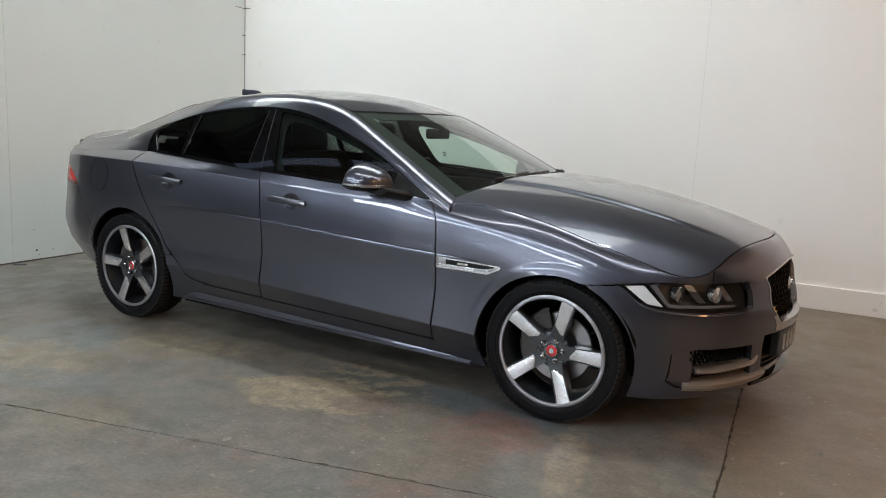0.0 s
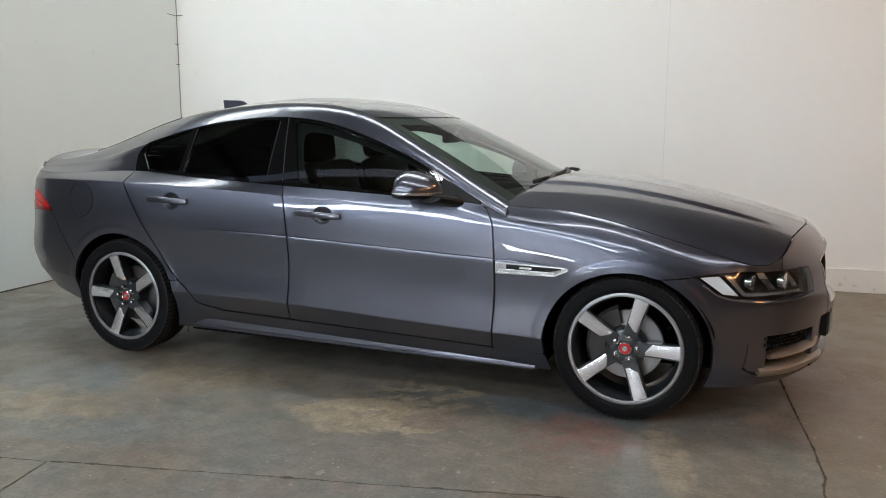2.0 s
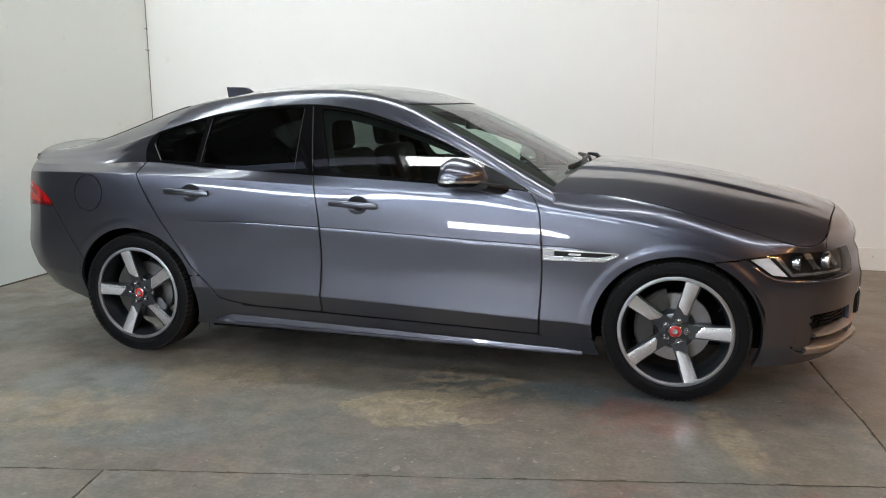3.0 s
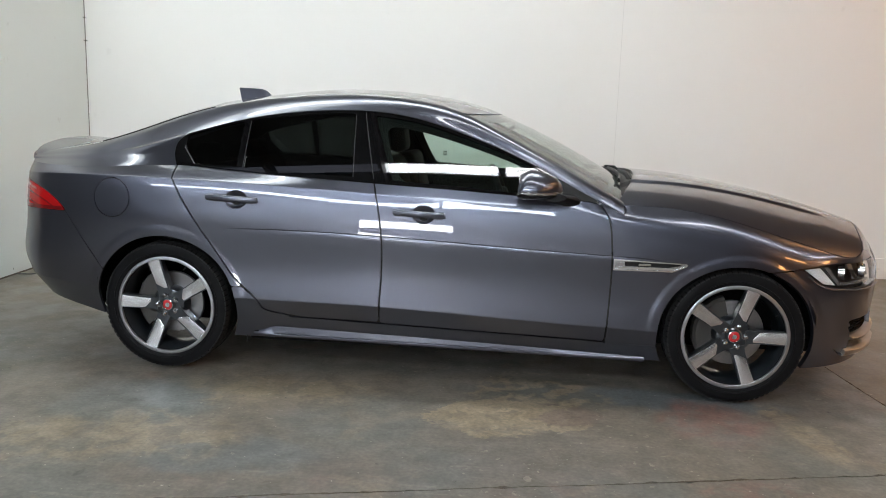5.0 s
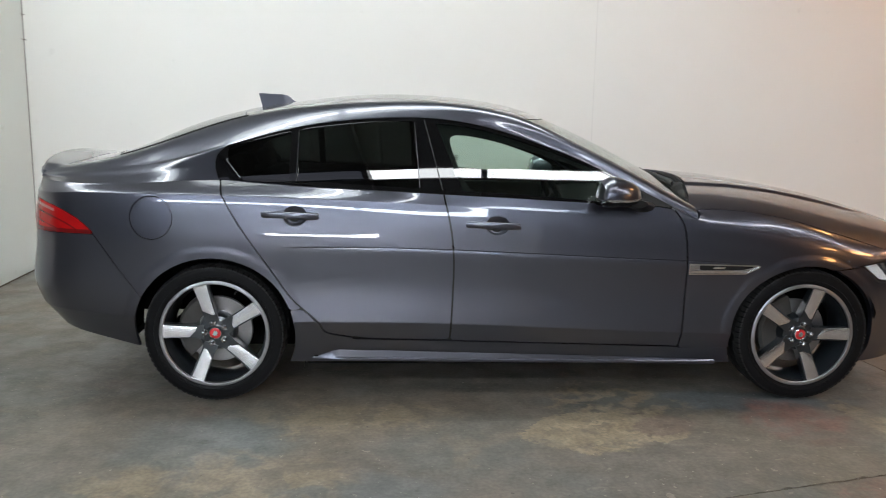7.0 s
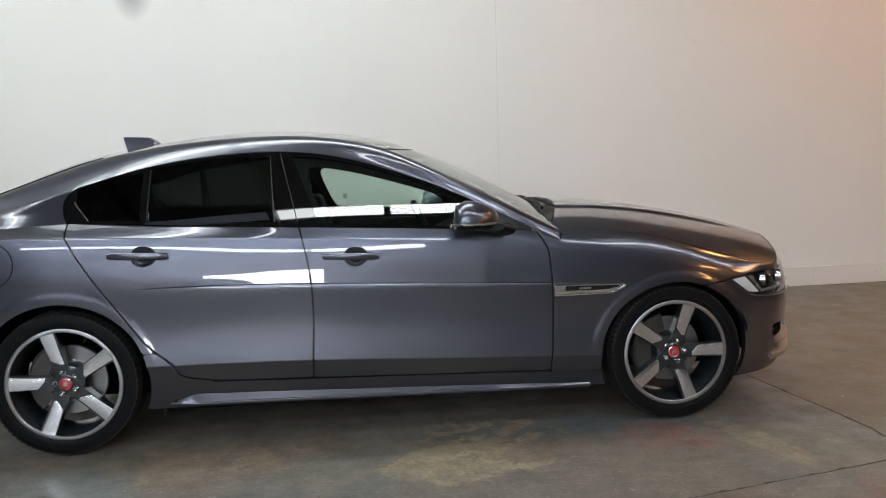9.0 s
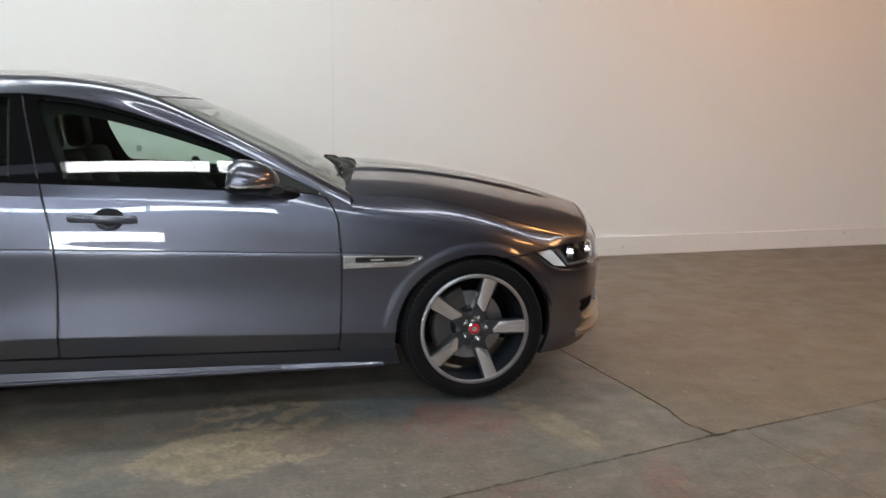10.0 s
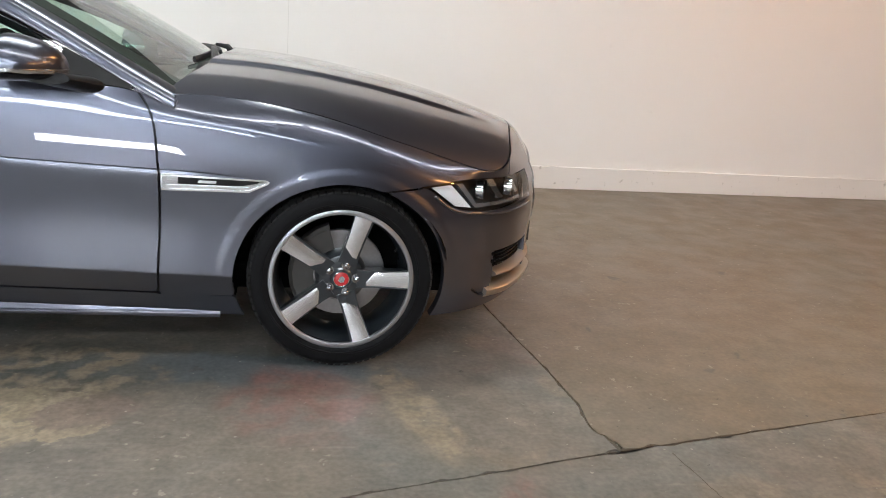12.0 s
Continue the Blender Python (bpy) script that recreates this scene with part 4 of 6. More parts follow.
def f_front_door(x, w, z, u, v):
    return least(f_bowl(x, z, 1.318, 0.858), x - gap_b(z) - 0.0042, gap_a(z) - x - 0.0042, z - door_low(x) - 0.005)


def door_edge(x, z):
    zc = np.maximum(z, 0.302)
    run = (DOOR_REAR(zc + 0.002) - DOOR_REAR(zc - 0.002)) / 0.004
    return np.where(z > 0.304, (x - DOOR_REAR(zc)) / np.sqrt(1 + run * run), z - 0.304)


def f_rear_door(x, w, z, u, v):
    return least(f_bowl(x, z, 0.382, 0.894), gap_b(z) - x - 0.0042, door_edge(x, z) - 0.0042, z - door_low(x) - 0.005)


def rear_seam(x, z):
    return (x + 0.546) * 0.802 + (z - 0.80) * 0.598


def f_tail(x, w, z, u, v):
    return least(TAIL_TOP(x) - z, z - 0.797, -0.548 - x, w - 0.40)


def f_flap(x, w, z, u, v):
    return 0.0955 - np.hypot(x + 0.268, z - 0.879)


def f_quarter(x, w, z, u, v):
    cut = most(rear_seam(x, z) - 0.002, z - 0.797)
    return least(-door_edge(x, z) - 0.0028, arch_gap(x, z, 0), cut, -f_tail(x, w, z, u, v) - 0.003, -f_flap(x, w, z, u, v) - 0.004, most(z - 0.457, -0.1 - x), most(w - 0.5, z - 0.80))


def f_rear_bumper(x, w, z, u, v):
    return least(-rear_seam(x, z) - 0.002, 0.793 - z, arch_gap(x, z, 0), 0.1 - x)


def f_sill(x, w, z, u, v):
    return least(most(door_low(x) - z, np.where(x < 0.86, -door_edge(x, z), -1)) - 0.006, arch_gap(x, z, 0), arch_gap(x, z, 1), most(0.453 - z, x - 0.6), x - 0.1, 2.7 - x, 0.46 - z, np.where(x > 2.217, 0.258 - z, 1))


def f_fender(x, w, z, u, v):
    seam_z = np.where(x < 3.1, 0.655 + 0.1 * (x - 3.0), LAMP_TOP(x))
    return least(x - gap_a(z) - 0.0040, arch_gap(x, z, 1), most(z - seam_z - 0.003, 2.84 - x), 3.458 - x, z - 0.262)


def f_lamp(x, w, z, u, v):
    return least(z - LAMP_LOW(x), LAMP_TOP(x) - z, x - 3.112, w - 0.505)


def f_grille(x, w, z, u, v):
    half = 0.385 - 0.10 * smooth(0.60, 0.47, z)
    return least(half - w, z - 0.485, 0.698 + 0.05 * (1 - (w / 0.385) ** 2) - z, x - 3.2)


def f_intake(x, w, z, u, v):
    return least(0.40 - w, z - 0.235, 0.445 - z, x - 3.2)


def f_fog(x, w, z, u, v):
    return least(w - 0.475, 0.795 - w, z - 0.238, 0.412 - z, x - 3.2, ((0.795 - w) + (0.412 - z) - 0.022) * 0.71, ((0.795 - w) + (z - 0.238) - 0.03) * 0.71)


def f_front_bumper(x, w, z, u, v):
    seam_z = np.where(x < 3.1, 0.655 + 0.1 * (x - 3.0), LAMP_LOW(x))
    up = most(seam_z - z - 0.003, 0.5 - w, least(x - 3.462, z - LAMP_TOP(x) - 0.003))
    return least(x - 2.86, arch_gap(x, z, 1), up, -f_grille(x, w, z, u, v), -f_intake(x, w, z, u, v), -f_fog(x, w, z, u, v))


def solid(name, surf, us, vs, f, mat, side=0, **kw):
    return panel(name, surf, us, vs, f, mat, kw.pop("parent", car), side, **kw)


U_FRONT, U_REAR = U_ALL[U_ALL > 0.55], U_ALL[U_ALL < 0.5]
doors = {}
for s in (-1, 1):
    doors["front", s] = solid("front_door", side_body, U_ALL, V_ALL, f_front_door, PAINT, s)
    doors["rear", s] = solid("rear_door", side_body, U_ALL, V_ALL, f_rear_door, PAINT, s)
solid("rear_quarter", side_body, U_REAR, V_ALL, f_quarter, PAINT)
solid("fuel_flap", side_body, np.linspace(0.1, 0.3, 140), V_ALL, lambda x, w, z, u, v: f_flap(x, w, z, u, v), PAINT, -1)
solid("rear_bumper", side_body, U_REAR, V_ALL, f_rear_bumper, PAINT)
solid("sill", side_body, U_ALL, V_ALL, f_sill, PAINT, sunk=0.005)
solid("front_wing", side_body, U_FRONT, V_ALL, f_fender, PAINT, depth=0.02)
solid("front_bumper", side_body, U_FRONT, V_ALL, f_front_bumper, PAINT, depth=0.025)

# bonnet, from the wing edge across to the centre line
u_hood = np.linspace(np.interp(2.235, EDGE_X, np.linspace(0, 1, 800)), 1, 150)


FRONT = edge[edge[:, 0] > 3.25]


def bonnet(p, q):
    e = side_body(p, np.full_like(p * q, 6.0))
    x6, w6 = e[..., 0], e[..., 1]
    x = x6 + 0.16 * (w6 / 0.83) ** 2 * (1 - smooth(2.3, 2.9, x6)) * (1 - (1 - q) ** 2)
    w = w6 * (1 - q)
    return np.stack([x, w, hood_z(x, w)], -1)


solid("bonnet", bonnet, u_hood, np.linspace(0, 1, 70), lambda x, w, z, u, v: least(v - 0.0045, np.interp(w, FRONT[::-1, 1], FRONT[::-1, 0]) - x - 0.006), PAINT, depth=0.02)

# greenhouse
DLO_REAR = spline([1.00, 1.03, 1.08, 1.12, 1.172, 1.23, 1.271, 1.30, 1.36], [0.045, 0.022, -0.006, -0.014, 0.003, 0.085, 0.185, 0.33, 0.6])


def f_dlo(x, w, z, u, v):
    return least((2 - v) * 0.17, (x - DLO_REAR(z)) * 0.8, 2.155 - x)


def f_frame(x, w, z, u, v):
    return least(-f_dlo(x, w, z, u, v), (3 - v) * 0.16 - 0.0015, 2.275 - x, past_tail(x, w))


def ws_top(w):
    return 1.655 - 0.16 * (w / 0.57) ** 2


def rg_top(w):
    return 0.045 + 0.05 * (w / 0.45) ** 2


def rg_low(w):
    return -0.62 + 0.117 * (w / 0.5) ** 2


solid("side_frame", cabin, G_U, G_V, f_frame, PAINT, depth=0.03)
inner = lambda v: (v - 3) * 0.3 - 0.0015
solid("roof", cabin, G_U, G_V, lambda x, w, z, u, v: least(inner(v), x - rg_top(w), ws_top(w) - x), PAINT)
solid("boot_lid", cabin, G_U, G_V, lambda x, w, z, u, v: least(inner(v), rg_low(w) - x - 0.004, past_tail(x, w)), PAINT)
solid("windscreen", cabin, G_U, G_V, lambda x, w, z, u, v: least(inner(v) - 0.004, x - ws_top(w) - 0.004), SCREEN_GLASS, depth=0.005, sunk=0.003)
solid("rear_window", cabin, G_U, G_V, lambda x, w, z, u, v: least(inner(v) - 0.004, rg_top(w) - x - 0.006, x - rg_low(w) - 0.014), PRIVACY_GLASS, depth=0.005, sunk=0.003)
# black border behind the screens
solid("screen_border", cabin, G_U, G_V, lambda x, w, z, u, v: least(inner(v) + 0.01, x - ws_top(w) + 0.01, most(0.055 - (v - 3) * 0.55, 0.075 - (x - ws_top(w)), 0)), SEAL, depth=0.002, sunk=0.010)
solid("rear_screen_border", cabin, G_U, G_V, lambda x, w, z, u, v: least(inner(v) + 0.01, rg_top(w) - x + 0.03, x - rg_low(w) + 0.02, most(0.035 - (v - 3) * 0.45, 0.04 - (rg_top(w) - x), 0.03 - (x - rg_low(w)))), SEAL, depth=0.002, sunk=0.010)

solid("rear_screen_seal", cabin, G_U, np.linspace(2.9, 3.2, 40), lambda x, w, z, u, v: least(rg_top(w) - x + 0.01, x - rg_low(w) + 0.012, 0.006 - np.abs(v - 3.03) * 0.3), SEAL, depth=0.006, sunk=-0.004)


def pillar_b(z):
    t = (1.347 - z) / 0.35
    return 0.925 + 0.028 * t, 1.022 + 0.14 * t


def f_quarter_glass(x, w, z, u, v):
    return least(f_dlo(x, w, z, u, v) - 0.016, 0.342 - x, x - 0.045 - 0.9 * np.maximum(1.13 - z, 0), (v - 0.10) * 0.17)


def f_rear_glass(x, w, z, u, v):
    return least(f_dlo(x, w, z, u, v) - 0.016, x - 0.382, pillar_b(z)[0] - x, (v - 0.10) * 0.17)


def f_front_glass(x, w, z, u, v):
    return least(f_dlo(x, w, z, u, v) - 0.020, x - pillar_b(z)[1], 1.945 - x, (v - 0.12) * 0.17)


solid("mirror_sail", cabin, G_U, G_V, lambda x, w, z, u, v: least(f_dlo(x, w, z, u, v) - 0.012, x - 1.935, (v - 0.06) * 0.17), BLACK, sunk=-0.002)
solid("belt_trim", cabin, G_U, np.linspace(0, 0.3, 12), lambda x, w, z, u, v: least(f_dlo(x, w, z, u, v) - 0.001, (0.115 - v) * 0.17), GLOSS_BLACK, sunk=-0.003, depth=0.006)
solid("window_surround", cabin, G_U, G_V, lambda x, w, z, u, v: least(f_dlo(x, w, z, u, v) - 0.001, -f_quarter_glass(x, w, z, u, v), -f_rear_glass(x, w, z, u, v), -f_front_glass(x, w, z, u, v)), GLOSS_BLACK, sunk=0.001)
for s in (-1, 1):
    solid("window_glass", cabin, G_U, G_V, f_quarter_glass, PRIVACY_GLASS, s, depth=0.004, sunk=0.004)
    solid("window_glass", cabin, G_U, G_V, f_rear_glass, PRIVACY_GLASS, s, depth=0.004, sunk=0.004, parent=doors["rear", s])
    solid("window_glass", cabin, G_U, G_V, f_front_glass, CLEAR_GLASS, s, depth=0.004, sunk=0.004, parent=doors["front", s])


def f_trim(x, w, z, u, v):
    """Dark inner trim round the front windows, with a rounded opening."""
    gs = ((2 - v) * 0.17 - 0.050, (x - pillar_b(z)[1]) - 0.03, (1.90 - x) * 0.8, (v - 0.10) * 0.17)
    hole = -np.log(sum(np.exp(-34 * g) for g in gs)) / 34
    return least(f_front_glass(x, w, z, u, v) + 0.015, -hole)


solid("window_trim", cabin, G_U, G_V, f_trim, CABIN, sunk=0.022, depth=0.004)
RUN = material("satin_window_divider", (0.08, 0.08, 0.085), 0.3, 0.8)
for s in (-1, 1):
    solid("window_divider", cabin, np.linspace(0.89, 1.0, 90), G_V, lambda x, w, z, u, v: least(f_dlo(x, w, z, u, v) - 0.016, 0.0016 - np.abs(x - pillar_b(z)[0] - 0.004), (v - 0.11) * 0.17), RUN, s, depth=0.002, sunk=-0.001, parent=doors["rear", s])
    solid("window_divider", cabin, np.linspace(0.33, 0.40, 60), G_V, lambda x, w, z, u, v: least(f_dlo(x, w, z, u, v) - 0.016, 0.0018 - np.abs(x - 0.376), (v - 0.11) * 0.17), RUN, s, depth=0.002, sunk=-0.001, parent=doors["rear", s])
    solid("door_gap", cabin, np.linspace(0.95, 1.12, 120), G_V, lambda x, w, z, u, v: least(f_dlo(x, w, z, u, v) - 0.004, 0.0022 - np.abs(x - 0.975 - 0.26 * np.maximum(1.347 - z, 0)), 1 + 0 * x), SEAL, s, depth=0.002, sunk=-0.0012)

for s in (-1, 1):
    solid("glass_edge", cabin, np.linspace(0.0, 0.2, 120), np.linspace(0, 1.4, 90), lambda x, w, z, u, v: least(f_quarter_glass(x, w, z, u, v) + 0.006, -f_quarter_glass(x, w, z, u, v) + 0.001, 0.165 - x, 1.14 - z), SATIN, s, depth=0.003, sunk=-0.002)

# tail lamps, headlamp covers
solid("tail_lamp", side_body, U_REAR, V_ALL, f_tail, RED_LENS, label="red tail lamp lens")
solid("headlamp_cover", side_body, U_FRONT, V_ALL, f_lamp, LAMP_GLASS, depth=0.004, label="clear headlamp cover")

# dark inner skin behind the shut lines, and the mechanical floor
solid("inner_shell", side_body, U_ALL[::2], V_ALL[::2], lambda x, w, z, u, v: least(arch_gap(x, z, 0) - 0.005, arch_gap(x, z, 1) - 0.005, z - 0.24, 3.05 - x, most(0.95 - z, -x)), SEAL, sunk=0.02, depth=0.002)
solid("inner_frame", cabin, G_U[::2], G_V[::2], lambda x, w, z, u, v: least(-f_dlo(x, w, z, u, v) - 0.02, 2.12 - x, x + 0.70, ws_top(w) - x + 0.01 + np.where(v < 2.9, 9, 0), most(x - rg_top(w) + 0.02, 2.95 - v)), CABIN, sunk=0.035, depth=0.002)
part("underbody", box(-0.30, 3.30, -0.62, 0.62, 0.20, 0.30, 0.02), LINER, car)
part("undertray", box(0.42, 2.40, -0.82, 0.82, 0.165, 0.20, 0.01), LINER, car)
part("engine_bay", box(2.46, 3.36, -0.60, 0.60, 0.28, 0.70, 0.03), LINER, car)
part("boot_floor", box(-0.70, 0.10, -0.55, 0.55, 0.36, 0.92, 0.03), LINER, car)
for s in (-1, 1):
    for cx, cz, rx, rz in ARCHES:
        bm = bmesh.new()
        rings = []
        for k in range(33):
            a = radians(-24 + 228 * k / 32)
            rings.append([bm.verts.new((cx + (rx + g) * math.cos(a), s * y, max(0.205 if (math.cos(a) > 0) == (cx < 1) else 0.31, cz + (rz + g) * math.sin(a)))) for y, g in ((0.885 - 0.075 * float(smooth(0.45, 0.33, cz + (rz + 0.012) * math.sin(a))), 0.012), (0.80, 0.035), (0.60, 0.035))])
        for p, q in zip(rings, rings[1:]):
            for i in range(2):
                bm.faces.new((p[i], q[i], q[i + 1], p[i + 1]))
        part("wheel_arch_liner", bm, LINER, car)


# ---------------------------------------------------------------- wheels
def wheel(cx, cz, s, offset, steer=0.0):
    """A five-spoke wheel; its outer face looks along -y before it is turned to its side."""
    hub = pose(cx, s * 0.785, cz, 0, 0, steer + (0 if s < 0 else 180))
    tyre_prof = [(0.235, -0.088), (0.258, -0.101), (0.268, -0.1045), (0.280, -0.1055), (0.296, -0.1050), (0.311, -0.1030), (0.3195, -0.0975), (0.3240, -0.088), (0.3262, -0.070), (0.3265, 0.06), (0.3245, 0.078), (0.314, 0.097), (0.29, 0.107), (0.255, 0.105), (0.235, 0.10)]
    body = [(0.2545, -0.0985), (0.2525, -0.1005), (0.2475, -0.1005), (0.2445, -0.096), (0.242, -0.085), (0.232, -0.065), (0.222, -0.03), (0.216, 0.06), (0.235, 0.10)]
    w = part("wheel", lathe(body, 64), RIM_GREY, car, "dark grey and machined five-spoke alloy wheel")
    w.matrix_basis = hub
    part("rim_lip", lathe([(0.2555, -0.0985), (0.2548, -0.1025), (0.2515, -0.1045), (0.2450, -0.1050), (0.2400, -0.1045), (0.2380, -0.1025), (0.2370, -0.094)], 72), LIP, w, "machined silver rim lip")
    tyre = part("tyre", lathe(tyre_prof, 72), RUBBER, w)
    # tread: grooves between ribs and shoulder blocks
    bm = bmesh.new()
    for k in range(76):
        a = 2 * math.pi * k / 76
        m = Matrix.Rotation(-a, 4, "Y") @ Matrix.Translation((0.3225, 0, 0))
        for y0, y1, sk in ((-0.1065, -0.068, 0.25), (-0.061, -0.024, -0.2), (0.024, 0.061, 0.2), (0.068, 0.103, -0.25)):
            drop = 0.009 if abs(y0 + y1) > 0.15 else 0.0
            vs = [bm.verts.new(m @ Vector(c)) for c in ((0.0 - drop * (y0 < -0.09), y0, -0.0095), (0.0 - drop * (y0 < -0.09), y0, 0.0095), (0.0 - drop * (y1 > 0.09), y1, 0.0095 + sk * 0.012), (0.0 - drop * (y1 > 0.09), y1, -0.0095 + sk * 0.012))]
            up = [bm.verts.new(v.co + (m.to_3x3() @ Vector((0.0062, 0, 0)))) for v in vs]
            bm.faces.new(up)
            for i in range(4):
                bm.faces.new((vs[i], vs[(i + 1) % 4], up[(i + 1) % 4], up[i]))
    tagged(part("tread", bm, TREAD, tyre, flat=True), kind="stuff")
    # sidewall lettering band and bead ring
    part("bead_ring", lathe([(0.270, -0.1040), (0.272, -0.1072), (0.276, -0.1074), (0.278, -0.1045)], 72), RUBBER, tyre)
    # hub star and spokes
    spin = offset
    for k in range(5):
        m = Matrix.Rotation(-radians(spin + 72 * k), 4, "Y")
        bm = bmesh.new()
        # spoke body, wider and deeper than its machined face
        sec = [(0.055, 0.033, -0.035, 0.070), (0.10, 0.029, -0.032, 0.066), (0.16, 0.030, -0.034, 0.060), (0.215, 0.032, -0.037, 0.050), (0.243, 0.034, -0.040, 0.040)]
        rows = []
        for r, hi, lo, thick in sec:
            front = -0.080 - 0.018 * (r - 0.055) / 0.19
            rows.append([bm.verts.new(m @ Vector(c)) for c in ((r, front, lo), (r, front, hi), (r, front + thick, hi * 0.86), (r, front + thick, lo * 0.86))])
        for p, q in zip(rows, rows[1:]):
            for i in range(4):
                bm.faces.new((p[i], p[(i + 1) % 4], q[(i + 1) % 4], q[i]))
        bm.faces.new(rows[0][::-1])
        bm.faces.new(rows[-1])
        sp = part("spoke", bm, RIM_GREY, w)
        bm = bmesh.new()
        face = [(0.088, -0.0255, -0.010), (0.118, -0.0255, 0.0250), (0.16, -0.0265, 0.0262), (0.20, -0.0285, 0.0280), (0.2435, -0.0310, 0.0305)]
        top, low = [], []
        for r, lo, hi in face:
            front = -0.080 - 0.018 * (r - 0.055) / 0.19 - 0.0025
            cols = [lo + (hi - lo) * c for c in (0, 0.2, 0.5, 0.8, 1)]
            top.append([bm.verts.new(m @ Vector((r, front - 0.0022 * (1 - (2 * c - 1) ** 2), zz))) for c, zz in zip((0, 0.2, 0.5, 0.8, 1), cols)])
            low.append([bm.verts.new(m @ Vector((r, front + 0.004, zz + (0.002 if zz > 0 else -0.002)))) for zz in (lo, hi)])
        for a in range(len(top) - 1):
            for i in range(4):
                bm.faces.new((top[a][i], top[a][i + 1], top[a + 1][i + 1], top[a + 1][i]))
            for i, j in ((0, 0), (4, 1)):
                bm.faces.new((top[a][i], top[a + 1][i], low[a + 1][j], low[a][j]))
        bm.faces.new((*top[0], low[0][1], low[0][0]))
        part("spoke_face", bm, SILVER, sp, "machined silver spoke face")
    part("hub", lathe([(0.0, -0.079), (0.034, -0.079), (0.040, -0.074), (0.062, -0.074), (0.080, -0.068), (0.090, -0.05), (0.092, 0.0), (0.06, 0.04)], 40), RIM_GREY, w)
    part("centre_cap", lathe([(0.0, -0.0865), (0.020, -0.0862), (0.0245, -0.084), (0.026, -0.078)], 32), RED_CAP, w, "red centre cap with a silver ring")
    part("cap_ring", lathe([(0.0245, -0.0845), (0.0262, -0.0868), (0.0285, -0.0855), (0.029, -0.078)], 32), CHROME, w)
    part("cap_emblem", prism([(-0.012, -0.006), (-0.006, 0.010), (0.004, 0.012), (0.012, 0.004), (0.009, -0.010), (-0.003, -0.012)], -0.0885, -0.0862), SATIN, w)
    for k in range(5):
        a = radians(spin + 72 * k)
        m = Matrix.Translation((0.053 * math.cos(a), 0, 0.053 * math.sin(a)))
        bm = lathe([(0.0, -0.0965), (0.006, -0.0955), (0.0105, -0.091), (0.0115, -0.074)], 12, m=m)
        lathe([(0.0118, -0.0775), (0.0165, -0.0775), (0.0175, -0.073)], 20, bm, m)
        part("wheel_nut", bm, NUT, w)
    # brake behind the spokes
    part("brake_disc", lathe([(0.0, -0.012), (0.075, -0.014), (0.078, -0.004), (0.158, -0.004), (0.160, 0.0), (0.160, 0.014), (0.075, 0.016)], 56), DISC, w)
    bm = bmesh.new()
    a0 = 165
    for k in range(9):
        a = radians(a0 - 60 + 15 * k)
        if k:
            prev = ring
        ring = [bm.verts.new((r * math.cos(a), y, r * math.sin(a))) for r, y in ((0.098, -0.030), (0.172, -0.034), (0.186, -0.02), (0.186, 0.03), (0.098, 0.03))]
        if k:
            for i in range(5):
                bm.faces.new((prev[i], prev[(i + 1) % 5], ring[(i + 1) % 5], ring[i]))
    part("brake_caliper", bm, CALIPER, w)
    part("valve", tube([(0.225 * math.cos(radians(spin + 30)), -0.085, 0.225 * math.sin(radians(spin + 30))), (0.212 * math.cos(radians(spin + 30)), -0.098, 0.212 * math.sin(radians(spin + 30)))], 0.004, 8), BLACK, w)
    return w


wheel(2.835, 0.327, -1, 1.5)
wheel(0.0, 0.332, -1, 33.0)
wheel(2.835, 0.327, 1, 20.0)
wheel(0.0, 0.332, 1, 50.0)


# ---------------------------------------------------------------- fittings of the car
def on_body(x, z):
    """Half width of the lower body at a place of the side."""
    u = float(np.interp(x, PX(np.linspace(0, 1, 900)), np.linspace(0, 1, 900)))
    vv = np.linspace(0, 6, 240)
    p = side_body(np.full(240, u), vv)
    return float(np.interp(z, p[:, 2], p[:, 1]))


def on_deck(x, w):
    vv = np.linspace(4, 0, 200)
    p = cabin(np.full(200, x), vv)
    return float(np.interp(w, p[:, 1], p[:, 2]))


def polygon(corners):
    """Signed inside distance of a convex outline in (x, z), given counter-clockwise."""
    def f(x, w, z, u, v):
        ds = []
        for (x0, z0), (x1, z1) in zip(corners, corners[1:] + corners[:1]):
            ln = math.hypot(x1 - x0, z1 - z0)
            ds.append(((x1 - x0) * (z - z0) - (z1 - z0) * (x - x0)) / ln)
        return least(*ds)
    return f


def u_at(x):
    return float(np.interp(x, PX(np.linspace(0, 1, 900)), np.linspace(0, 1, 900)))


V_FINE = np.linspace(0, 6, 260)


def mirrored(bm):
    bm2 = bm.copy()
    bmesh.ops.scale(bm2, vec=(1, -1, 1), verts=bm2.verts)
    return ((-1, bm), (1, bm2))


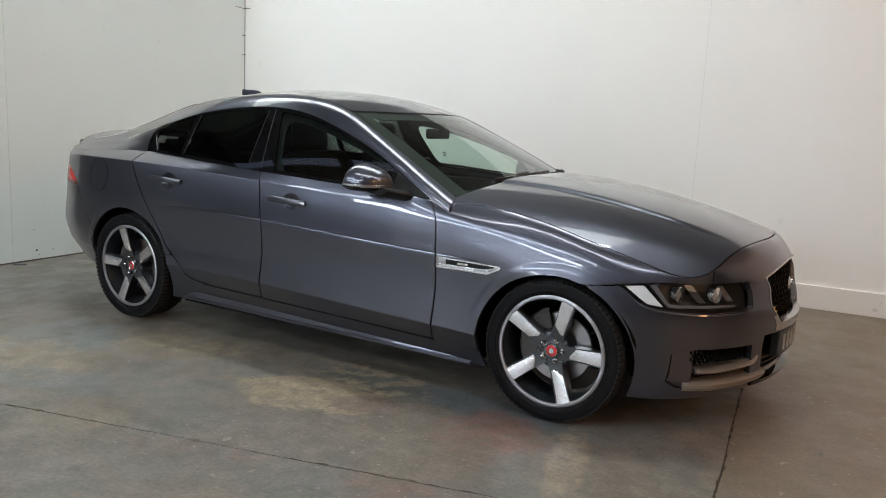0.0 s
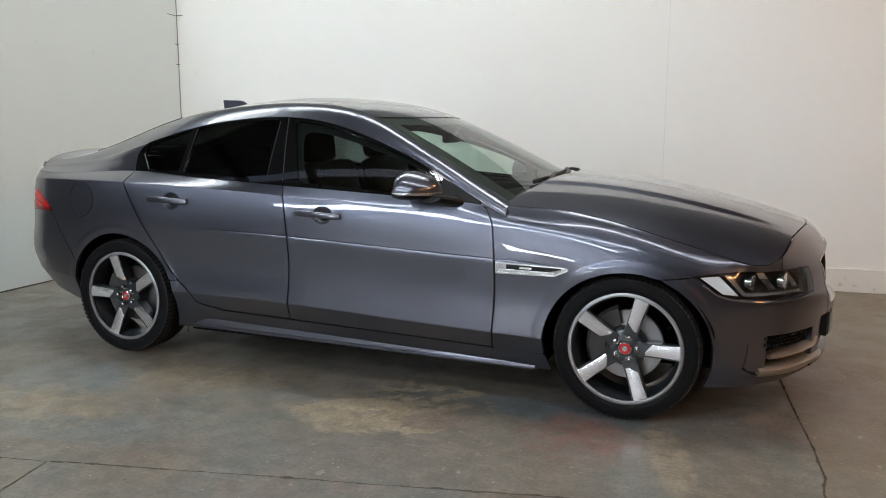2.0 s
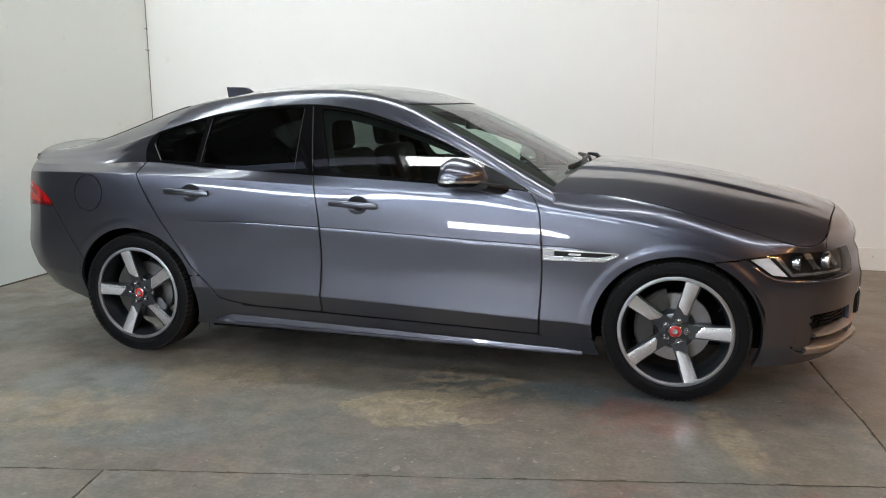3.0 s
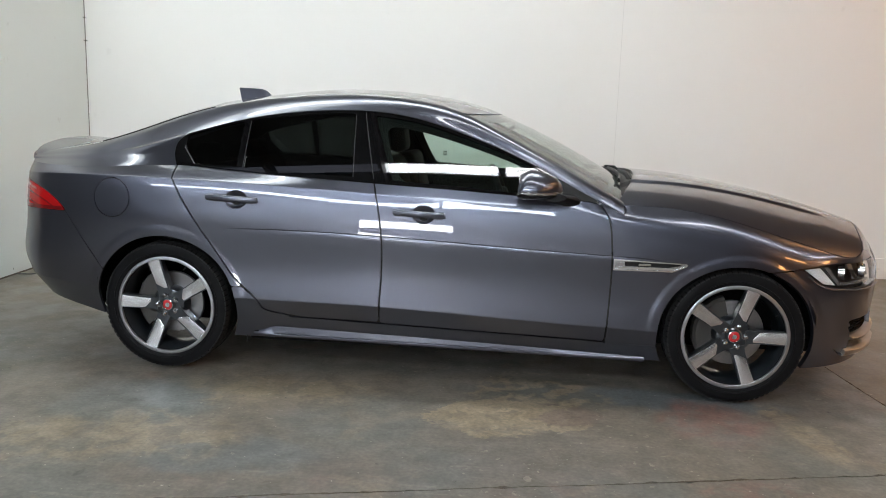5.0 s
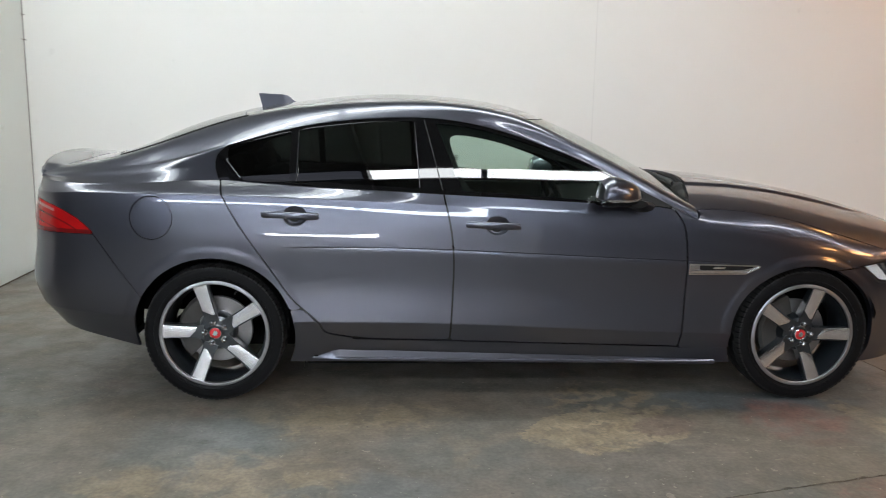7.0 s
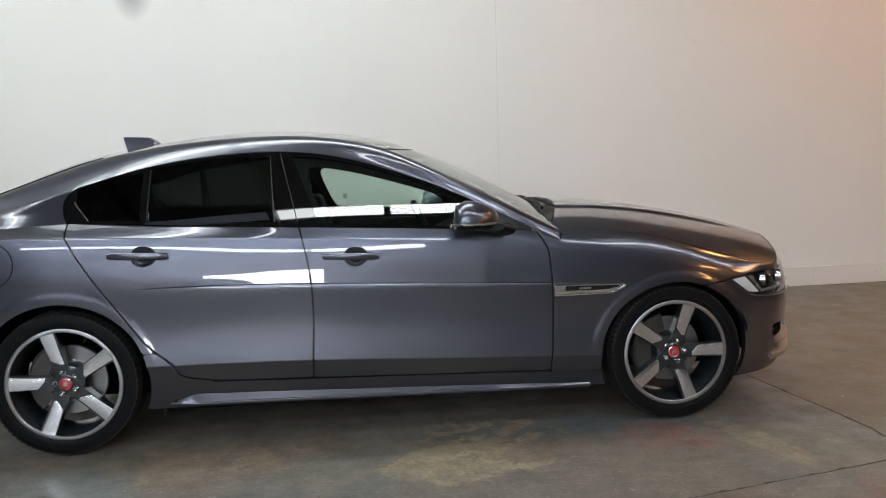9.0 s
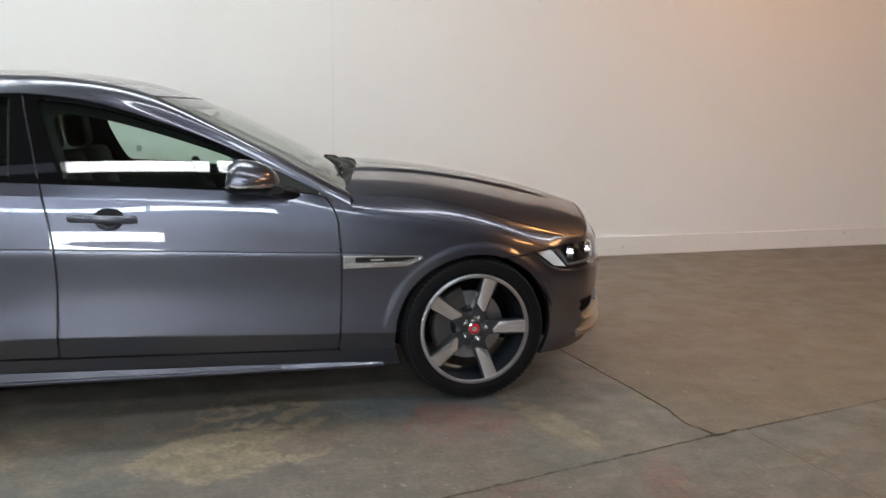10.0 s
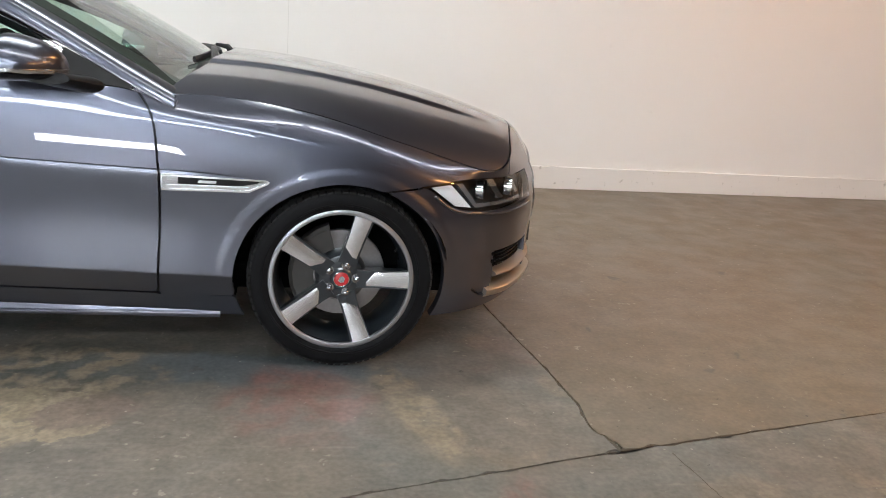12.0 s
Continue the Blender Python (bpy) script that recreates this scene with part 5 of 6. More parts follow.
# door handles with their finger bowls
for key, x0, x1, zc, bx in (("front", 1.169, 1.426, 0.8585, 1.318), ("rear", 0.232, 0.492, 0.8975, 0.382)):
    w = on_body(bx, zc)
    bowl = bmesh.new()
    prof = [(1.02, 0.003), (0.97, -0.002), (0.88, -0.009), (0.7, -0.016), (0.35, -0.020), (0.0, -0.021)]
    rings = []
    for r, d in prof[:-1]:
        rings.append([bowl.verts.new((bx + r * 0.056 * math.cos(2 * math.pi * k / 36), -(on_body(bx + r * 0.056 * math.cos(2 * math.pi * k / 36), zc + r * 0.047 * math.sin(2 * math.pi * k / 36)) if r > 0.9 else w) - d + (0.004 if r > 1 else 0), zc + r * 0.047 * math.sin(2 * math.pi * k / 36))) for k in range(36)])
    for p, q in zip(rings, rings[1:]):
        for k in range(36):
            bowl.faces.new((p[k], p[(k + 1) % 36], q[(k + 1) % 36], q[k]))
    bowl.faces.new(rings[-1])
    n = 22
    bar = bmesh.new()
    rings = []
    for i in range(n + 1):
        t = i / n
        x = x0 + (x1 - x0) * t
        swell = min(1.0, 6 * min(t, 1 - t) + 0.35)
        hh, dd = 0.0145 * swell ** 0.5 + 0.001, 0.011 * swell ** 0.5
        off = 0.020 + 0.016 * math.sin(math.pi * t)
        zz = zc + 0.006 - 0.012 * t + 0.003 * math.sin(math.pi * t)
        wc = on_body(x, zz) + off - dd * 0.5 - 0.004
        rings.append([bar.verts.new((x, -(wc + dd * math.copysign(abs(math.cos(a)) ** 0.7, math.cos(a))), zz + hh * math.copysign(abs(math.sin(a)) ** 0.7, math.sin(a)))) for a in [2 * math.pi * k / 16 for k in range(16)]])
    for p, q in zip(rings, rings[1:]):
        for k in range(16):
            bar.faces.new((p[k], p[(k + 1) % 16], q[(k + 1) % 16], q[k]))
    bar.faces.new(rings[0])
    bar.faces.new(rings[-1])
    feet2 = []
    for xa, xb in ((x0 + 0.004, x0 + 0.05), (x1 - 0.05, x1 - 0.004)):
        ww = on_body((xa + xb) / 2, zc)
        feet2.append(mirrored(box(xa, xb, -ww - 0.016, -ww + 0.004, zc - 0.010, zc + 0.010, 0.004)))
    for j, ((s, b1), (_, b2)) in enumerate(zip(mirrored(bowl), mirrored(bar))):
        part("finger_bowl", b1, PAINT, doors[key, s])
        h = part("door_handle", b2, PAINT, doors[key, s])
        for ft in feet2:
            part("handle_foot", ft[j][1], BLACK, h)

# side vents behind the front wheels
VU = np.linspace(u_at(2.20), u_at(2.62), 110)
for s in (-1, 1):
    outer = polygon([(2.237, 0.632), (2.515, 0.636), (2.575, 0.664), (2.583, 0.675), (2.570, 0.680), (2.237, 0.686)])
    vent = solid("side_vent", side_body, VU, V_FINE, outer, SATIN, s, depth=0.01, sunk=-0.002, label="satin silver side vent trim")
    solid("vent_rim", side_body, VU, V_FINE, lambda x, w, z, u, v: least(outer(x, w, z, u, v), 0.006 - outer(x, w, z, u, v)), CHROME, s, depth=0.006, sunk=-0.0065, parent=vent)
    solid("vent_slot", side_body, VU, V_FINE, polygon([(2.290, 0.655), (2.490, 0.656), (2.545, 0.668), (2.550, 0.674), (2.290, 0.677)]), BLACK, s, depth=0.004, sunk=-0.003, parent=vent)
    solid("vent_blade", side_body, VU, V_FINE, polygon([(2.25, 0.641), (2.505, 0.644), (2.53, 0.653), (2.25, 0.652)]), CHROME, s, depth=0.004, sunk=-0.0052, parent=vent)
    solid("vent_badge", side_body, VU, V_FINE, polygon([(2.352, 0.6605), (2.41, 0.6612), (2.413, 0.671), (2.355, 0.6705)]), CHROME, s, depth=0.003, sunk=-0.006, parent=vent)

# sill blades
bm = bmesh.new()
rings = []
for i in range(61):
    t = i / 60
    x = 0.445 + 1.975 * t
    fade = min(1.0, t / 0.06)
    h = (0.036 * (1 - t) ** 0.8 + 0.010) * fade + 0.003
    zb = 0.204 - 0.024 * t
    zt = zb + h
    wi = on_body(x, zt) - 0.001
    wo = wi + 0.010 * fade
    rings.append([bm.verts.new((x, -a, b)) for a, b in ((wi, zt), (wi + 0.003 * fade, zb + 0.010), (wo - 0.001, zb + 0.005), (wo, zb), (wo - 0.004, zb - 0.008), (wi - 0.05, zb - 0.014))])
for p, q in zip(rings, rings[1:]):
    for i in range(5):
        bm.faces.new((p[i], p[i + 1], q[i + 1], q[i]))
bm.faces.new(rings[0])
bm.faces.new(rings[-1])
for s, b in mirrored(bm):
    part("sill_blade", b, PAINT, car)
part("seal_strip", tube([(0.415, -0.845, 0.19), (0.416, -0.846, 0.165), (0.413, -0.848, 0.15)], 0.002, 6), SEAL, car)


# mirrors: shell, black lower casing, indicator strip, foot and glass
def mirror_shell(z_from, z_to, grow=0.0):
    """A slice of the mirror's shell: upright behind, swept to a low point ahead."""
    bm = bmesh.new()
    rings = []
    for i in range(25):
        t = i / 24
        y = -0.875 - 0.180 * t
        prof = max(0.02, 1 - (2 * abs(t - 0.47) / 1.08) ** 2.1) ** 0.5
        rear = 1.765 + 0.02 * (1 - prof)
        length = (0.245 - 0.085 * t) * (0.35 + 0.65 * prof) + grow
        top, low = 0.998 + 0.108 * prof * (1 - 0.10 * t), 0.998 - 0.040 * prof - grow
        ring = []
        for k in range(15):
            a = math.pi / 2 * k / 14
            f = math.sin(a) ** 0.9
            ring.append((rear + length * f + 0.012 * (1 - f) ** 6, 0.998 + (top - 0.998) * math.cos(a) ** 0.85 * (0.66 + 0.34 * float(smooth(-0.12, 0.34, f)))))
        for k in range(1, 8):
            a = math.pi / 2 * k / 7
            ring.append((rear + 0.03 + (length - 0.03) * math.cos(a) ** 0.7, 0.998 - (0.998 - low) * math.sin(a) ** 0.8))
        ring.append((rear, low + 0.008))
        rings.append([bm.verts.new((x, y - grow * (t - 0.5), min(max(z, z_from), z_to))) for x, z in ring])
    n = len(rings[0])
    for p, q in zip(rings, rings[1:]):
        for k in range(n):
            bm.faces.new((p[k], p[(k + 1) % n], q[(k + 1) % n], q[k]))
    bm.faces.new(rings[0])
    bm.faces.new(rings[-1])
    bmesh.ops.remove_doubles(bm, verts=bm.verts, dist=0.0004)
    return bm


shells = mirrored(mirror_shell(1.000, 2))
cases = mirrored(mirror_shell(0.5, 0.985))
strips = mirrored(mirror_shell(0.9855, 0.9995, 0.002))
foot = bmesh.new()
rings = []
for t in [k / 10 for k in range(11)]:
    c = Vector((1.93 + 0.085 * t, -0.985 + 0.115 * t, 0.975 - 0.025 * t))
    rings.append([foot.verts.new(c + Vector((0.065 * math.cos(a) * (1 - 0.2 * t), 0, 0.020 * math.sin(a) * (1 + 0.3 * t)))) for a in [2 * math.pi * k / 16 for k in range(16)]])
for p, q in zip(rings, rings[1:]):
    for k in range(16):
        foot.faces.new((p[k], p[(k + 1) % 16], q[(k + 1) % 16], q[k]))
foot.faces.new(rings[0])
foot.faces.new(rings[-1])
feet = mirrored(foot)
panes = mirrored(prism([(a, b) for a, b in rounded(-0.050, 0.048, -0.036, 0.030, 0.02)], -0.002, 0.002, m=pose(1.778, -0.962, 1.034, 0, 0, 94)))
for i, s in enumerate((-1, 1)):
    mir = part("door_mirror", shells[i][1], PAINT, doors["front", s], "grey door mirror with black lower case")
    part("mirror_case", cases[i][1], GLOSS_BLACK, mir)
    part("indicator_strip", strips[i][1], SATIN, mir, "clear indicator strip")
    part("mirror_foot", feet[i][1], BLACK, mir)
    part("mirror_glass", panes[i][1], CHROME, mir)

# headlamps
LU = np.linspace(u_at(3.05), u_at(3.66), 150)
for s in (-1, 1):
    lamp = solid("headlamp", side_body, LU, V_FINE, lambda x, w, z, u, v: f_lamp(x, w, z, u, v) + 0.006, LAMP_BLACK, s, depth=0.02, sunk=0.045, label="headlamp with white diffuser and two projectors")
    solid("diffuser", side_body, LU, V_FINE, polygon([(3.235, 0.600), (3.300, 0.592), (3.215, 0.677), (3.140, 0.668)]), LAMP_WHITE, s, depth=0.006, sunk=0.012, parent=lamp)
    solid("lamp_blade", side_body, LU, V_FINE, polygon([(3.315, 0.592), (3.335, 0.590), (3.262, 0.682), (3.238, 0.680)]), GUIDE, s, depth=0.02, sunk=0.014, parent=lamp)
    solid("lamp_blade", side_body, LU, V_FINE, polygon([(3.33, 0.590), (3.56, 0.590), (3.555, 0.602), (3.33, 0.604)]), GUIDE, s, depth=0.015, sunk=0.02, parent=lamp)
    solid("lamp_blade", side_body, LU, V_FINE, polygon([(3.425, 0.615), (3.452, 0.615), (3.395, 0.684), (3.365, 0.684)]), LAMP_SILVER, s, depth=0.02, sunk=0.016, parent=lamp)
    solid("lamp_blade", side_body, LU, V_FINE, polygon([(3.525, 0.618), (3.545, 0.618), (3.50, 0.684), (3.478, 0.684)]), SATIN, s, depth=0.02, sunk=0.018, parent=lamp)
    for x, z in ((3.335, 0.645), (3.465, 0.645)):
        w = on_body(x, z) - 0.045
        m = look((x, s * w, z), (x + 1, s * (w + 0.35), z)) @ pose(0, 0, 0, 90)
        p = part("projector", lathe([(0.0, 0.022), (0.012, 0.020), (0.022, 0.012), (0.028, 0.0)], 28), LAMP_GLASS, lamp)
        p.matrix_basis = m
        p = part("projector_ring", lathe([(0.027, 0.006), (0.029, 0.014), (0.033, 0.012), (0.034, -0.015), (0.0, -0.018)], 28), LAMP_SILVER, lamp)
        p.matrix_basis = m

for s in (-1, 1):
    pts = []
    for i in range(25):
        x = 3.15 + 0.44 * i / 24
        z = float(LAMP_LOW(x)) - 0.012
        pts.append((x, s * (on_body(x, z) + 0.001), z))
    part("lamp_ledge", tube(pts, 0.0045, 8), PAINT, car)

# grille, intakes and plate on the nose
NU = np.linspace(u_at(3.30), 1.0, 170)
solid("grille_back", side_body, NU, V_FINE, lambda x, w, z, u, v: f_grille(x, w, z, u, v) + 0.02, LINER, sunk=0.06, depth=0.01)
grille = solid("grille_frame", side_body, NU, V_FINE, lambda x, w, z, u, v: least(f_grille(x, w, z, u, v) + np.where(z < 0.53, 0.034, 0.003), 0.004 - f_grille(x, w, z, u, v)), SATIN, depth=0.03, sunk=-0.004, label="satin silver grille frame")
bm = bmesh.new()
for i in range(-16, 17):
    for sl in (-1, 1):
        pts = []
        for k in range(7):
            z = 0.485 + 0.25 * k / 6
            y = i * 0.032 + sl * (z - 0.59) * 0.62
            if abs(y) < 0.380 - 0.10 * float(smooth(0.60, 0.47, z)) and z < 0.696 + 0.05 * (1 - (y / 0.385) ** 2):
                pts.append((3.735 - 0.62 * y * y - 0.052 - 0.10 * max(0, z - 0.55), y, z))
        if len(pts) > 1:
            tube(pts, 0.0042, 4, bm)
mesh_grille = part("grille_mesh", bm, GLOSS_BLACK, car)
tagged(mesh_grille, kind="stuff")
part("nose_badge", lathe([(0.0, -0.020), (0.026, -0.018), (0.040, -0.010), (0.044, 0.004)], 28, m=pose(3.664, 0, 0.62, 0, -8, 90)), SATIN, car, "round silver badge on the grille")
solid("intake_back", side_body, NU, V_FINE, lambda x, w, z, u, v: f_intake(x, w, z, u, v) + 0.02, LINER, sunk=0.07, depth=0.01)
for zc in (0.262, 0.292, 0.322):
    solid("intake_slat", side_body, NU, V_FINE, lambda x, w, z, u, v: least(f_intake(x, w, z, u, v), 0.005 - np.abs(z - zc)), BLACK, sunk=0.03, depth=0.02)
solid("splitter", side_body, NU, V_FINE, lambda x, w, z, u, v: least(0.43 - w, z - 0.215, 0.237 - z), GLOSS_BLACK, sunk=-0.010, depth=0.03)
def bent(x0, x1, half, z0, z1, n=14):
    """A plate that follows the curve of the nose."""
    bm = bmesh.new()
    rows = []
    for i in range(n + 1):
        y = -half + 2 * half * i / n
        rows.append([bm.verts.new((x - 0.42 * y * y, y, z)) for x, z in ((x0, z0), (x1, z0), (x1, z1), (x0, z1))])
    for p, q in zip(rows, rows[1:]):
        for k in range(4):
            bm.faces.new((p[k], p[(k + 1) % 4], q[(k + 1) % 4], q[k]))
    bm.faces.new(rows[0])
    bm.faces.new(rows[-1])
    return bm


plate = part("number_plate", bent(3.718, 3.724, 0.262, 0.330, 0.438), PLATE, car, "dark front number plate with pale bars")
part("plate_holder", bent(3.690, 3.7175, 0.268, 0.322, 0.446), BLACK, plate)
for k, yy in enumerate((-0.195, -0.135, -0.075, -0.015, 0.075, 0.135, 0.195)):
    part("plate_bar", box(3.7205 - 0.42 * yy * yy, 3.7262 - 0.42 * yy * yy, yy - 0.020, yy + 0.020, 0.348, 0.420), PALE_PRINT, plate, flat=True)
for s in (-1, 1):
    fog = solid("fog_recess", side_body, NU, V_FINE, lambda x, w, z, u, v: f_fog(x, w, z, u, v) + 0.01, LINER, s, sunk=0.05, depth=0.005)
    solid("fog_cheek", side_body, NU, V_FINE, lambda x, w, z, u, v: least(f_fog(x, w, z, u, v) - 0.0045, w - 0.735), PAINT, s, sunk=0.010, depth=0.04, parent=fog)
    for w0, w1, z0, z1, th, reach, out in ((0.440, 0.738, 0.340, 0.318, 0.018, 0.06, 0.016), (0.375, 0.775, 0.284, 0.262, 0.036, 0.07, 0.020)):
        bm = bmesh.new()
        rings = []
        for i in range(19):
            t = i / 18
            w = w0 + (w1 - w0) * t
            uu = float(np.interp(-w, -PW(np.linspace(0.8, 1, 300)), np.linspace(0.8, 1, 300)))
            p0, p1 = side_body(np.array([uu - 0.002, uu + 0.002]), np.array([1.2, 1.2]))
            tx, tw = p1[0] - p0[0], p1[1] - p0[1]
            ln = math.hypot(tx, tw)
            nx, nw = -tw / ln, tx / ln
            cx, cw = (p0[0] + p1[0]) / 2, (p0[1] + p1[1]) / 2
            zt = z0 + (z1 - z0) * t + (0.022 * max(0, 1 - t / 0.22) ** 2 if th < 0.02 else 0)
            o = out * min(1, 5 * (1 - t) + 0.1) * min(1, 6 * t + 0.4)
            rings.append([bm.verts.new((cx + nx * a, s * (cw + nw * a), b)) for a, b in ((-reach, zt + 0.012), (o - 0.008, zt), (o, zt - 0.006), (o - 0.002, zt - th * 0.6), (o - 0.016, zt - th), (-reach, zt - th))])
        for p, q in zip(rings, rings[1:]):
            for k in range(6):
                bm.faces.new((p[k], p[(k + 1) % 6], q[(k + 1) % 6], q[k]))
        bm.faces.new(rings[0])
        bm.faces.new(rings[-1])
        part("fog_vane", bm, VANE, fog, "satin silver vane in the bumper intake")
    bm = bmesh.new()
    for i in range(15):
        for k in range(4):
            w = 0.485 + 0.017 * i + (0.008 if k % 2 else 0)
            z = 0.352 + 0.015 * k
            x = float(np.interp(-w, -PW(np.linspace(0.8, 1, 200)), PX(np.linspace(0.8, 1, 200)))) - 0.045
            lathe([(0.0085, 0), (0.0085, 0.01), (0.0065, 0.01), (0.0065, 0)], 6, bm, pose(x, s * w, z, 0, 0, 90 if s > 0 else 90))
    tagged(part("fog_mesh", bm, GLOSS_BLACK, fog, flat=True), kind="stuff")

# cowl and wipers at the foot of the windscreen
bm = bmesh.new()
rings = []
for i in range(41):
    y = -0.76 + 1.52 * i / 40
    q = 1 - abs(y) / 0.83
    x = 2.225 + 0.17 * (1 - (abs(y) / 0.83) ** 2)
    z = float(hood_z(np.array(x), np.array(abs(y))))
    rings.append([bm.verts.new((x + a, y, z + b)) for a, b in ((0.03, -0.030), (0.0, -0.012), (-0.03, -0.022), (-0.07, -0.045), (-0.12, -0.06))])
for p, q in zip(rings, rings[1:]):
    for i in range(4):
        bm.faces.new((p[i], p[i + 1], q[i + 1], q[i]))
part("cowl", bm, BLACK, car)
for py, by0, by1 in ((-0.38, -0.45, 0.22), (0.30, 0.05, 0.66)):
    def screen(y, up):
        x = 2.225 + 0.17 * (1 - (abs(y) / 0.83) ** 2) - up
        return Vector((x, y, on_deck(x, abs(y)) + 0.016))
    blade = [screen(by0 + (by1 - by0) * t, 0.055 + 0.03 * t) for t in [k / 12 for k in range(13)]]
    wiper = part("wiper", tube(blade, 0.008, 6, flat=1.6), BLACK, car)
    pivot = screen(py, -0.0) + Vector((0.0, 0, 0.02))
    mid = screen((by0 + by1) / 2, 0.07) + Vector((0, 0, 0.018))
    part("wiper_arm", tube([pivot, pivot.lerp(mid, 0.3) + Vector((0, 0, 0.018)), mid], [0.017, 0.013, 0.007], 8), BLACK, wiper)

# roof fin and boot spoiler
bm = bmesh.new()
rings = []
for i in range(13):
    t = i / 12
    xb, xt = 0.105 + 0.195 * t, 0.083 + 0.190 * t
    zb = on_deck(xb, 0.0) - 0.006
    h = max(0.004, 1.462 - 0.006 * t - 0.035 * t ** 10 - zb)
    hw = 0.024 * (1 - t ** 3) ** 0.5 + 0.002
    rings.append([bm.verts.new(c) for c in ((xb, -hw, zb), (xb + (xt - xb) * 0.5, -hw * 0.62, zb + h * 0.5), (xt + 0.0, -hw * 0.22, zb + h * 0.95), (xt, 0, zb + h), (xt, hw * 0.22, zb + h * 0.95), (xb + (xt - xb) * 0.5, hw * 0.62, zb + h * 0.5), (xb, hw, zb))])
for p, q in zip(rings, rings[1:]):
    for i in range(6):
        bm.faces.new((p[i], p[i + 1], q[i + 1], q[i]))
bm.faces.new(rings[0])
part("roof_aerial", bm, PAINT, car)
bm = bmesh.new()
rings = []
for i in range(61):
    y = -0.585 + 1.17 * i / 60
    e = 1 - min(1, abs(y) / 0.585) ** 4
    xr = max(float(np.interp(abs(y), REAR[:, 1], REAR[:, 0])), -0.93) + 0.012
    lift = lambda x: on_deck(x, abs(y))
    xf, xm, xt = xr + 0.03 + 0.17 * e, xr + 0.022 + 0.085 * e, xr + 0.012 + 0.012 * e
    rings.append([bm.verts.new(c) for c in ((xf, y, lift(xf) - 0.003), (xf - 0.004, y, lift(xf) + 0.001 * e), ((xf + xm) / 2, y, lift((xf + xm) / 2) + 0.006 * e), (xm, y, lift(xm) + 0.016 * e), (xt, y, lift(xt) + 0.029 * e), (xr - 0.006 * e, y, lift(xr) + 0.031 * e), (xr - 0.008 * e, y, lift(xr) + 0.018 * e), (xr, y, lift(xr) - 0.012))])
for p, q in zip(rings, rings[1:]):
    for i in range(7):
        bm.faces.new((p[i], p[i + 1], q[i + 1], q[i]))
part("boot_spoiler", bm, PAINT, car)

# lamp detail at the tail
for s in (-1, 1):
    solid("tail_lamp_band", side_body, U_REAR, V_FINE, lambda x, w, z, u, v: least(f_tail(x, w, z, u, v) - 0.006, 0.007 - np.abs(z - TAIL_TOP(x) + 0.020), -0.74 - x), PALE_RED, s, depth=0.002, sunk=-0.001)
    for drop, half in ((0.052, 0.004), (0.098, 0.003)):
        solid("tail_lamp_rib", side_body, U_REAR, V_FINE, lambda x, w, z, u, v: least(f_tail(x, w, z, u, v) - 0.004, half - np.abs(z - TAIL_TOP(x) + drop)), DARK_RED, s, depth=0.002, sunk=-0.001)
    solid("tail_lamp_base", side_body, U_REAR, V_FINE, lambda x, w, z, u, v: least(f_tail(x, w, z, u, v) - 0.001, 0.815 - z), DARK_RED, s, depth=0.002, sunk=-0.001)

# ---------------------------------------------------------------- cabin
def cushion(x0, x1, y0, y1, z0, z1, r, lean=0.0):
    bm = box(-abs(x1 - x0) / 2, abs(x1 - x0) / 2, y0, y1, 0, z1 - z0, r, seg=3)
    bm.transform(pose((x0 + x1) / 2, 0, z0, 0, lean, 0))
    return bm


for y in (-0.37, 0.37):
    seat = part("front_seat", cushion(1.22, 1.74, y - 0.25, y + 0.25, 0.40, 0.58, 0.05), LEATHER, car, "dark leather front seat")
    part("backrest", cushion(1.12, 1.26, y - 0.24, y + 0.24, 0.52, 1.12, 0.05, -14), LEATHER, seat)
    if y > 0:
        part("seat_insert", cushion(1.075, 1.13, y - 0.19, y + 0.02, 0.90, 1.07, 0.02, -14), TAN, seat, "tan leather panel")
    part("headrest", cushion(0.96, 1.06, y - 0.13, y + 0.13, 1.10, 1.28, 0.04, -8), LEATHER, seat)
    for dy in (-0.05, 0.05):
        part("headrest_post", tube([(1.02, y + dy, 1.06), (1.01, y + dy, 1.13)], 0.006), CHROME, seat)
bench = part("rear_seat", cushion(0.30, 0.80, -0.62, 0.62, 0.40, 0.60, 0.05), LEATHER, car, "dark leather rear bench")
part("backrest", cushion(0.18, 0.32, -0.62, 0.62, 0.56, 1.06, 0.05, -18), LEATHER, bench)
for y in (-0.40, 0.40):
    part("headrest", cushion(0.02, 0.11, y - 0.12, y + 0.12, 1.03, 1.15, 0.035, -10), LEATHER, bench)
bm = bmesh.new()
rings = []
for i in range(17):
    y = -0.74 + 1.48 * i / 16
    b = 0.03 * math.cos(y * 2)
    rings.append([bm.verts.new((x, y, z)) for x, z in ((1.82, 0.55), (1.79 - b, 0.74), (1.83 - b, 0.86), (1.92, 0.905 + b * 0.6), (2.10, 0.93), (2.32, 0.93), (2.34, 0.55))])
for p, q in zip(rings, rings[1:]):
    for i in range(6):
        bm.faces.new((p[i], p[i + 1], q[i + 1], q[i]))
dash = part("dashboard", bm, CABIN, car)
